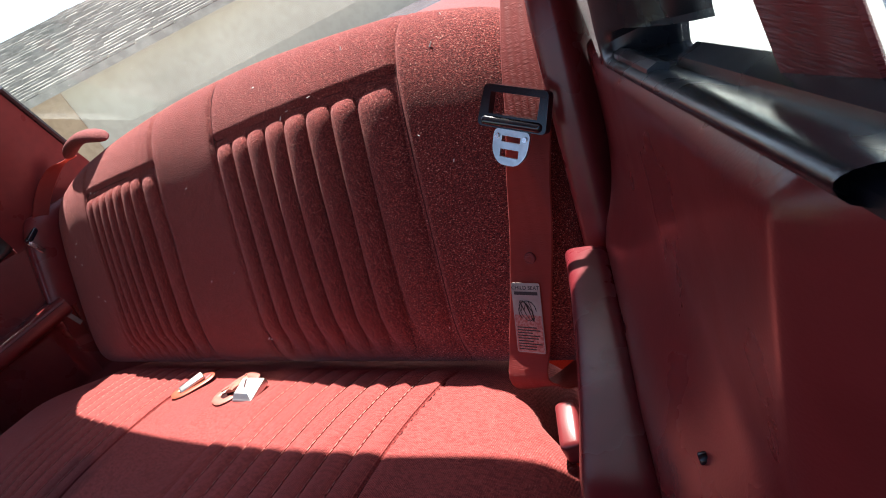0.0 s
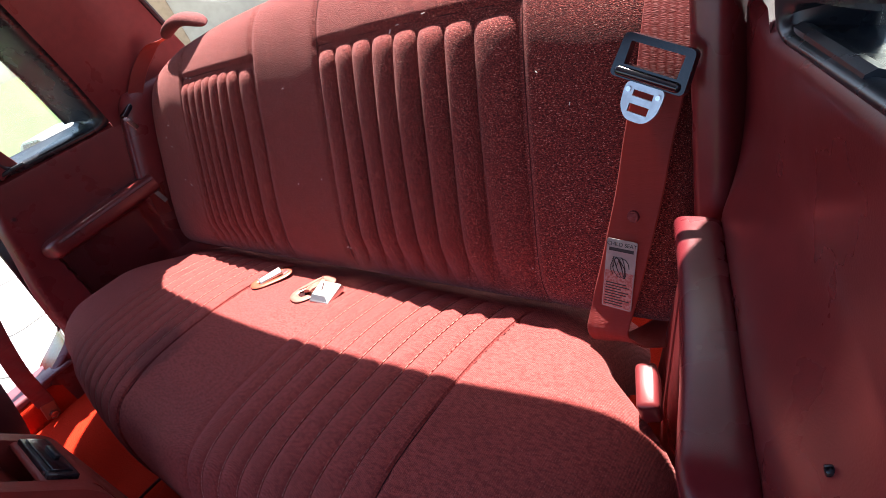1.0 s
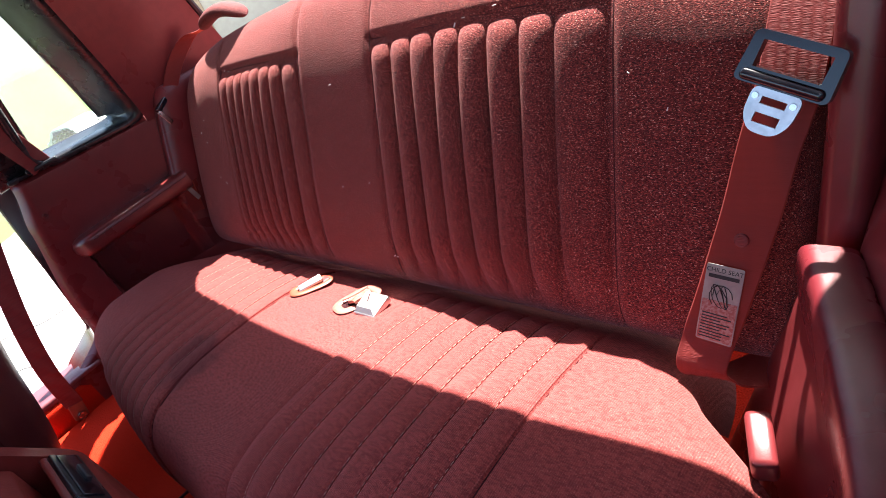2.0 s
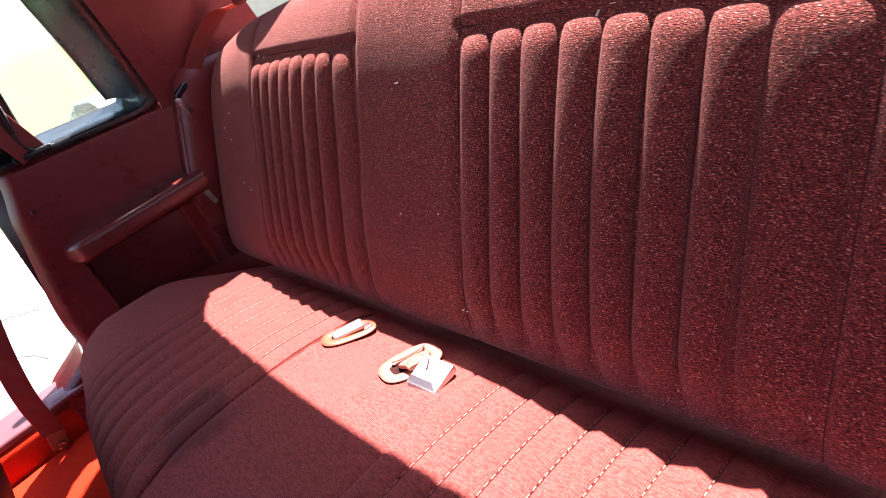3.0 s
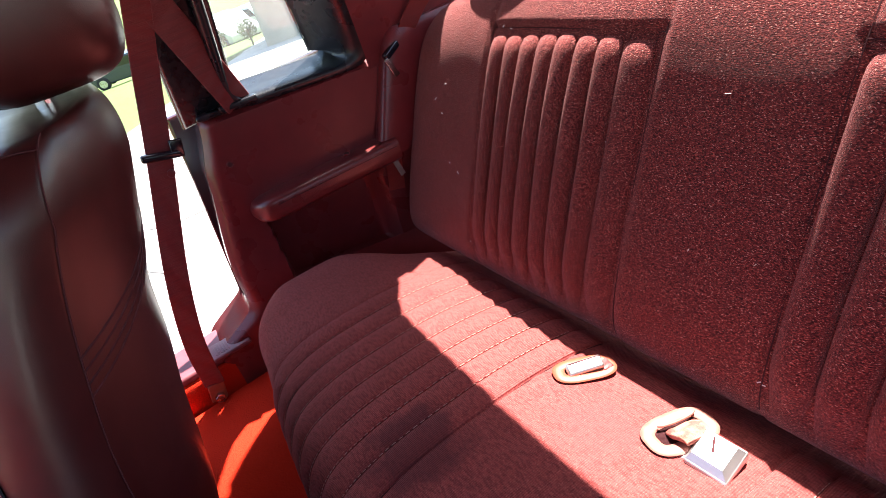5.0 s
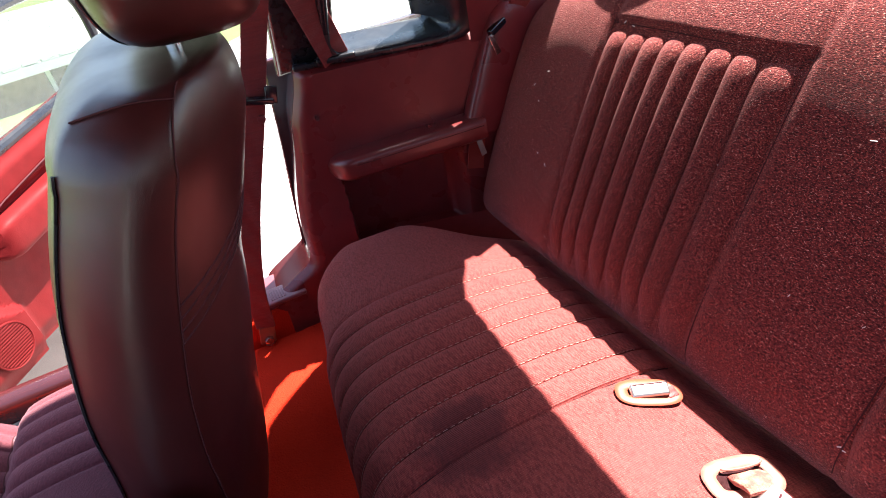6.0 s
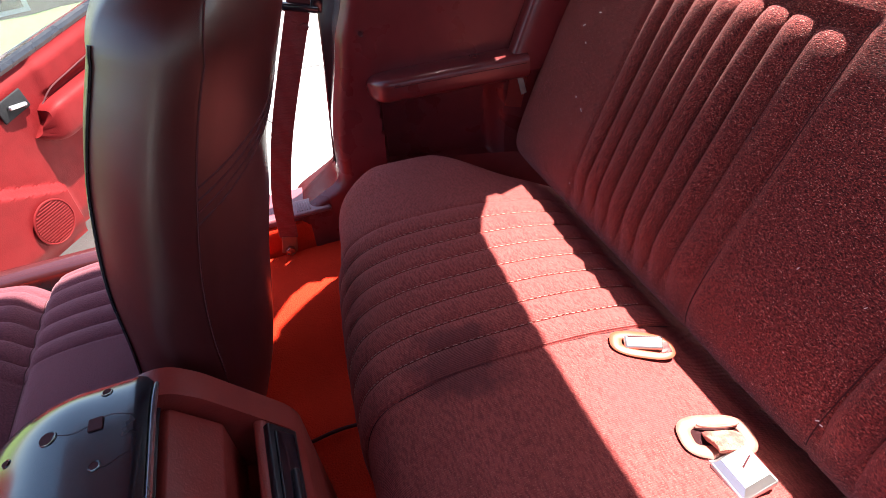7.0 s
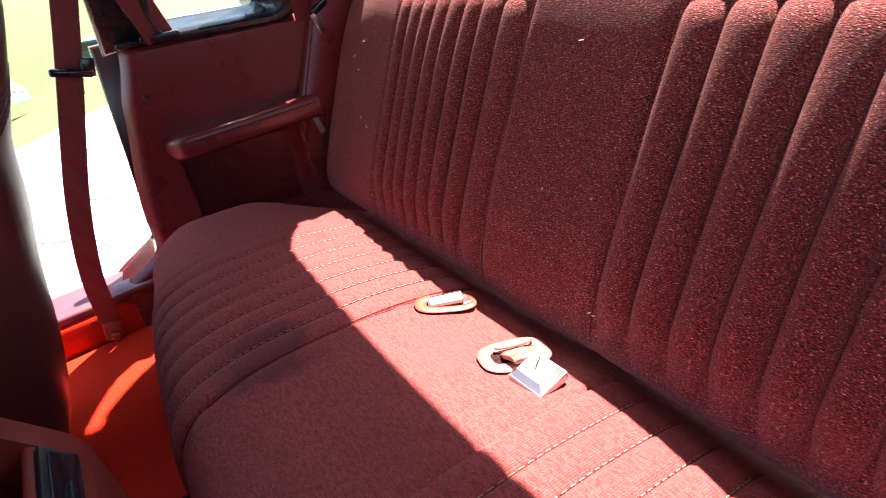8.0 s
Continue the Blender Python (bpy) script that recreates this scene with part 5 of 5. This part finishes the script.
def door_face(u, v):
    a = 0.02 + 1.08 * u
    z = door_sill_z(a) * v
    pod = smoothstep(0.44, 0.41, a) * smoothstep(0.33 - 0.49 * a + 0.012, 0.33 - 0.49 * a - 0.004, z)
    pad = smoothstep(0.50, 0.53, a) * smoothstep(0.27 + 0.10 * a, 0.28 + 0.10 * a, z)
    out = 0.012 * smoothstep(0.0, 0.12, v) + 0.035 * pod + 0.008 * pad - 0.012 * smoothstep(0.93, 1, v)
    return dr(a, z, out)


bm = grid(door_face, 110, 90)
grid(lambda u, v: dr(0.02 + 1.08 * u, door_sill_z(1.08 * u) * v, -0.07), 4, 4, bm=bm)
part("inner_panel", bm, DOORRED, door)
DOOR_TURN = 90 + math.degrees(OPEN)
part("outer_skin", rbox((1.10, 0.02, 0.58), bevel=0.01, turn=Matrix.Translation(dr(0.56, 0.11, -0.09)) @ pose(0, 0, 0, 0, -6, DOOR_TURN)), PAINT, door)


def door_arm(u, v):
    a = 0.455 + 0.48 * v
    ang = 2 * math.pi * u
    ca, sa = math.cos(ang), math.sin(ang)
    end = math.sqrt(max(1 - max(1 - v / 0.10, 0) ** 2, 0))
    return dr(a + 0.02 * sa * (1 - end), 0.262 + 0.05 * v + (0.012 + 0.032 * end) * math.copysign(abs(sa) ** 0.4, sa), 0.014 + (0.01 + 0.036 * end) * math.copysign(abs(ca) ** 0.4, ca))


part("door_armrest", cap(grid(door_arm, 32, 30, True), 1e-4), DOORRED, door, "moulded red door armrest")
part("pad_seam", tube(smooth_path([dr(0.49, 0.306, 0.018), dr(0.530, 0.330, 0.021), dr(0.601, 0.345, 0.023), dr(0.75, 0.37, 0.023), dr(1.0, 0.41, 0.023)], 8), 0.002, 6), SEAM_AND_SHADE, door)
sp = dr(0.338, 0.085, 0.048)
spk = part("speaker_grille", disc(0.052, 0.008, sp, face, 36, 0.002), DOORRED, door, "round ribbed speaker grille")
part("grille_rim", tube([sp + 0.004 * face + 0.053 * (math.cos(b) * along + Vector((0, 0, math.sin(b)))) for b in [2 * math.pi * i / 40 for i in range(40)]], 0.0025, 6, closed=True), DOORRED, spk)
for k in range(-7, 8):
    half = math.sqrt(max(0.049 ** 2 - (k * 0.0065) ** 2, 0))
    c = sp + 0.0050 * face + Vector((0, 0, k * 0.0065))
    part("grille_bar", tube([c - half * along, c + half * along], 0.0014, 5), DOORRED, spk)
part("handle_plate", rbox((0.078, 0.006, 0.044), bevel=0.008, turn=Matrix.Translation(dr(0.424, 0.335, 0.016)) @ pose(0, 0, 0, 0, -8, DOOR_TURN)), DULLBLACK, door, "dark inner door handle plate")
part("handle_lever", rbox((0.046, 0.010, 0.010), bevel=0.004, turn=Matrix.Translation(dr(0.430, 0.333, 0.024)) @ pose(0, 0, 0, 0, 10, DOOR_TURN)), STEEL, door, "dull metal pull lever")
part("beltline_strip", tube([dr(a, door_sill_z(a) + 0.010, 0.0) for a in (0.03, 0.3, 0.6, 0.85, 1.10)], 0.012, 8), BLACK, door)
frame_pts = smooth_path([dr(0.34, 0.375, 0), dr(0.405, 0.412, 0), dr(0.488, 0.493, 0), dr(0.547, 0.542, 0), dr(0.698, 0.645, 0), dr(0.795, 0.685, 0), dr(0.93, 0.700, 0), dr(1.06, 0.69, 0), dr(1.11, 0.62, 0), dr(1.11, 0.46, 0)], 6)
part("window_frame", tube(frame_pts, 0.013, 8), BLACK, door)
lev = [(0.36, 0.380), (0.49, 0.490), (0.70, 0.640), (0.80, 0.680), (0.93, 0.695), (1.06, 0.68), (1.105, 0.47)]
pane = part("door_glass", extrude(lev, lambda a, b, h: dr(a, b, -0.004 + h), 0.004), WINDOW, door, smooth=False)
pane.visible_shadow = False

# ---------------------------------------------------------------- outside
GROUND = -0.36


def ground_material():
    """Cracked pale concrete by the car, mown grass beyond its edge."""
    m = bpy.data.materials.new("yard_ground")
    m.use_nodes = True
    n, l = m.node_tree.nodes, m.node_tree.links
    b = n["Principled BSDF"]
    b.inputs["Roughness"].default_value = 0.95
    co = n.new("ShaderNodeTexCoord")
    sep = n.new("ShaderNodeSeparateXYZ")
    l.new(co.outputs["Object"], sep.inputs[0])

    def noise_tex(scale, detail=4.0):
        t = n.new("ShaderNodeTexNoise")
        t.inputs["Scale"].default_value, t.inputs["Detail"].default_value = scale, detail
        l.new(co.outputs["Object"], t.inputs["Vector"])
        return t.outputs[0]

    def rng(src, a, c, lo=0.0, hi=1.0):
        r = n.new("ShaderNodeMapRange")
        r.inputs[1].default_value, r.inputs[2].default_value, r.inputs[3].default_value, r.inputs[4].default_value = a, c, lo, hi
        l.new(src, r.inputs[0])
        return r.outputs[0]

    def mixc(fac, a, c):
        x = n.new("ShaderNodeMix")
        x.data_type = "RGBA"
        l.new(fac, x.inputs[0])
        for sock, v in ((x.inputs[6], a), (x.inputs[7], c)):
            if isinstance(v, tuple):
                sock.default_value = (*v, 1)
            else:
                l.new(v, sock)
        return x.outputs[2]

    conc = mixc(rng(noise_tex(1.3), 0.4, 0.7), (0.58, 0.57, 0.55), (0.46, 0.45, 0.43))
    conc = mixc(rng(noise_tex(40.0), 0.4, 0.65, 0.0, 0.5), conc, (0.28, 0.27, 0.26))
    grass = mixc(rng(noise_tex(0.5), 0.35, 0.65), (0.115, 0.175, 0.040), (0.090, 0.140, 0.032))
    grass = mixc(rng(noise_tex(12.0), 0.4, 0.6), grass, (0.070, 0.105, 0.024))
    add = n.new("ShaderNodeMath")
    add.operation = "MULTIPLY_ADD"
    l.new(noise_tex(0.8), add.inputs[0])
    add.inputs[1].default_value = 0.8
    slant = n.new("ShaderNodeMath")
    slant.operation = "MULTIPLY_ADD"
    l.new(sep.outputs[1], slant.inputs[0])
    slant.inputs[1].default_value = 2.2
    l.new(sep.outputs[0], slant.inputs[2])
    l.new(slant.outputs[0], add.inputs[2])
    l.new(mixc(rng(add.outputs[0], -7.5, -7.2, 1.0, 0.0), conc, grass), b.inputs["Base Color"])
    bp = n.new("ShaderNodeBump")
    bp.inputs["Strength"].default_value, bp.inputs["Distance"].default_value = 0.5, 0.01
    l.new(noise_tex(50.0), bp.inputs["Height"])
    l.new(bp.outputs[0], b.inputs["Normal"])
    return m


def ground_z(x, y):
    """The lawn falls away on the passenger side, more towards the front."""
    return GROUND - (0.11 + 0.07 * smoothstep(0.0, -4.0, y)) * min(max(-x - 4.0, 0.0), 40.0)


def ground_fn(u, v):
    a = 2 * math.pi * u
    r = 0.001 + 900 * v ** 4
    x, y = r * math.cos(a), r * math.sin(a)
    return Vector((x, y, ground_z(x, y)))


solo("ground", grid(ground_fn, 96, 60, True), ground_material(), "pale cracked concrete yard running into mown grass", "ground", kind="structure")
CRACK = material("dark_crack", (0.16, 0.15, 0.14), 0.95, grain=0.4, grain_scale=20.0)
rnd = random.Random(3)
cracks = bmesh.new()
for x0, y0, a in ((-1.5, -0.9, 1.4), (-2.1, -0.6, 1.9), (-1.3, -0.3, 2.6), (-3.0, -1.2, 1.2), (-2.6, 0.2, 0.6), (-4.2, -0.4, 1.5)):
    p, pts = Vector((x0, y0, GROUND + 0.002)), []
    for _ in range(26):
        pts.append(p.copy())
        a += rnd.uniform(-0.5, 0.5)
        p += Vector((math.cos(a), math.sin(a), 0)) * 0.06
    tube(pts, 0.004, 4, cracks)
solo("pavement_cracks", cracks, CRACK, "thin dark cracks in the concrete", "cracks", kind="stuff")


def at_bearing(deg, dist):
    """A place on the ground at a bearing to the left of straight back, as seen from the cabin."""
    a = radians(deg)
    x, y = 0.3 - math.sin(a) * dist, -0.35 + math.cos(a) * dist
    return Vector((x, y, ground_z(x, y)))


def tree(at, tall, wide, seed, name="bush_tree", label="small round leafy tree on the grass"):
    t = thing(name, tuple(at), label, "tree", "yard trees")
    r = random.Random(seed)
    bm = bmesh.new()
    tube([at, at + Vector((0.02, 0.01, tall * 0.3)), at + Vector((0.0, 0.03, tall * 0.62))], 0.035 * tall, 8, bm)
    for k in range(6):
        a = k * 1.05 + r.uniform(-0.3, 0.3)
        s = at + Vector((0, 0, tall * r.uniform(0.25, 0.45)))
        e = s + Vector((math.cos(a) * wide * 0.4, math.sin(a) * wide * 0.4, tall * r.uniform(0.15, 0.35)))
        tube([s, s.lerp(e, 0.5) + Vector((0, 0, 0.03 * tall)), e], 0.012 * tall, 5, bm)
    part("trunk", bm, BARK, t)
    bm = bmesh.new()
    for _ in range(1500):
        while True:
            d = Vector((r.uniform(-1, 1), r.uniform(-1, 1), r.uniform(-1, 1)))
            if 0.25 < d.length < 1:
                break
        lump = 1 + 0.25 * noise.noise(d * 2.2 + Vector((seed, 0, 0)))
        c = at + Vector((d.x * wide * 0.5 * lump, d.y * wide * 0.5 * lump, tall * (0.62 + 0.38 * d.z * lump)))
        s = r.uniform(0.03, 0.07) * tall
        q = Euler((r.uniform(0, 6), r.uniform(0, 6), r.uniform(0, 6))).to_matrix()
        vs = [bm.verts.new(c + q @ Vector(p) * s) for p in ((-0.5, 0, 0), (0, -0.32, 0.08), (0.5, 0, 0), (0, 0.32, 0.08))]
        bm.faces.new(vs)
    part("crown", bm, LEAF, t, smooth=False)


for k, (b, d, h, w) in enumerate(((77.9, 17, 0.95, 0.85), (74.5, 19, 0.85, 0.6), (71.3, 18, 1.05, 1.0), (66.5, 24, 1.5, 1.3), (98, 28, 2.0, 1.9))):
    tree(at_bearing(b, d), h, w, k + 1)


def far_car(at, turn, paint, label):
    t = thing("parked_car", tuple(at), label, "car", "parked cars")
    m = Matrix.Translation(at) @ pose(0, 0, 0, 0, 0, turn)
    side = rounded([(-2.1, 0.25), (2.1, 0.25), (2.15, 0.62), (1.25, 0.82), (0.65, 1.32), (-0.95, 1.34), (-1.65, 0.92), (-2.15, 0.85)], 0.12, 3)
    part("body", extrude(side, lambda a, b, h: m @ Vector((a, h - 0.85, b)), 1.7, 0.06), paint, t)
    for s in (-1, 1):
        part("side_window", extrude([(-1.3, 0.92), (0.95, 0.86), (0.58, 1.24), (-0.85, 1.26)], lambda a, b, h, s=s: m @ Vector((a, s * (0.852 + h), b)), 0.006), BLACKGLOSS, t, smooth=False)
        for x in (-1.3, 1.35):
            w = part("wheel", disc(0.32, 0.22, m @ Vector((x, s * 0.78, 0.32)), m.to_3x3() @ Vector((0, 1, 0)), 20, 0.03), TYRE, t)
            part("rim", disc(0.19, 0.03, m @ Vector((x, s * 0.895, 0.32)), m.to_3x3() @ Vector((0, 1, 0)), 16), STEEL, w)


SILVER = material("silver_car_paint", (0.45, 0.46, 0.47), 0.3, coat=0.5)
WHITEP = material("white_car_paint", (0.75, 0.75, 0.74), 0.3, coat=0.5)
DARKP = material("dark_blue_car_paint", (0.03, 0.04, 0.06), 0.25, coat=0.5)
far_car(at_bearing(84.8, 34), 70, DARKP, "dark parked car beyond the yard")
far_car(at_bearing(76.3, 30.0), 12, SILVER, "silver parked car on the grass")
far_car(at_bearing(73.0, 33.0), 20, WHITEP, "white parked car on the grass")


def house(at, turn, size, wall_h, roof_h, wall_mat, roof_mat, label, windows, overhang=0.5, siding=0.0):
    t = thing("house", tuple(at), label, "house")
    m = Matrix.Translation(at) @ pose(0, 0, 0, 0, 0, turn)
    w, d = size
    bm = extrude([(-w / 2, -1.5), (w / 2, -1.5), (w / 2, wall_h), (-w / 2, wall_h)], lambda a, b, h: m @ Vector((a, h, b)), d)
    part("wall", bm, wall_mat, t, smooth=False)
    roof = part("roof", extrude([(-overhang, wall_h - 0.1), (d / 2, wall_h + roof_h), (d + overhang, wall_h - 0.1), (d + overhang, wall_h - 0.25), (d / 2, wall_h + roof_h - 0.2), (-overhang, wall_h - 0.25)],
                               lambda a, b, h: m @ Vector((-w / 2 - overhang + h, a, b)), w + 2 * overhang), roof_mat, t, smooth=False)
    rows = 24
    tabs = random.Random(17)
    slope = Vector((0, d / 2 + overhang, roof_h + 0.1))
    for k in range(rows):
        f0, f1 = k / rows, (k + 1.15) / rows
        a0, a1 = Vector((0, -overhang, wall_h - 0.1)) + slope * f0, Vector((0, -overhang, wall_h - 0.1)) + slope * min(f1, 1)
        bm = bmesh.new()
        x, end = -w / 2 - overhang - 0.15 * (k % 2), w / 2 + overhang
        while x < end:
            x1 = min(x + 0.30, end)
            lift = 0.05 + 0.025 * tabs.random()
            q = [bm.verts.new(m @ Vector(p)) for p in ((x, a0.y, a0.z + lift), (x1 - 0.014, a0.y, a0.z + lift), (x1 - 0.014, a1.y, a1.z + 0.015), (x, a1.y, a1.z + 0.015))]
            bm.faces.new(q)
            r2 = [bm.verts.new(v.co - Vector((0, 0, 0.05))) for v in q[:2]]
            bm.faces.new((q[0], q[1], r2[1], r2[0]))
            x += 0.30
        part("shingle_row", bm, roof_mat, roof, smooth=False)
    if siding:
        part("siding", rbox((siding, 0.06, wall_h - 0.2), bevel=0.01, turn=m @ pose(-w / 2 + siding / 2, -0.02, wall_h / 2)), TAN, t, "tan board siding")
    for x, z, ww, hh in windows:
        win = part("window", rbox((ww + 0.16, 0.08, hh + 0.16), bevel=0.01, turn=m @ pose(x, -0.02, z)), WHITE, t)
        part("pane", rbox((ww, 0.03, hh), bevel=0.0, turn=m @ pose(x, -0.06, z)), BLACKGLOSS, win, smooth=False)


# neighbour's house behind the car, low building across the grass
house(at_bearing(56, 14.0) + pose(0, 0, 0, 0, 0, 52) @ Vector((3.5, 0, 0)) + Vector((0, 0, 0.75)), 52, (16.0, 6.0), 2.35, 1.5, STUCCO, SHINGLE, "beige house with a grey shingle roof", [(-6.9, 0.9, 0.5, 0.8)], siding=3.0)
house(at_bearing(103.5, 12.5) + Vector((0, 0, -0.15)), 108, (4.0, 4.0), 1.0, 0.5, TAN, PALEROOF, "low tan building with a pale roof across the grass", [(-1.0, 0.6, 0.6, 0.6), (1.2, 0.6, 0.6, 0.6)])
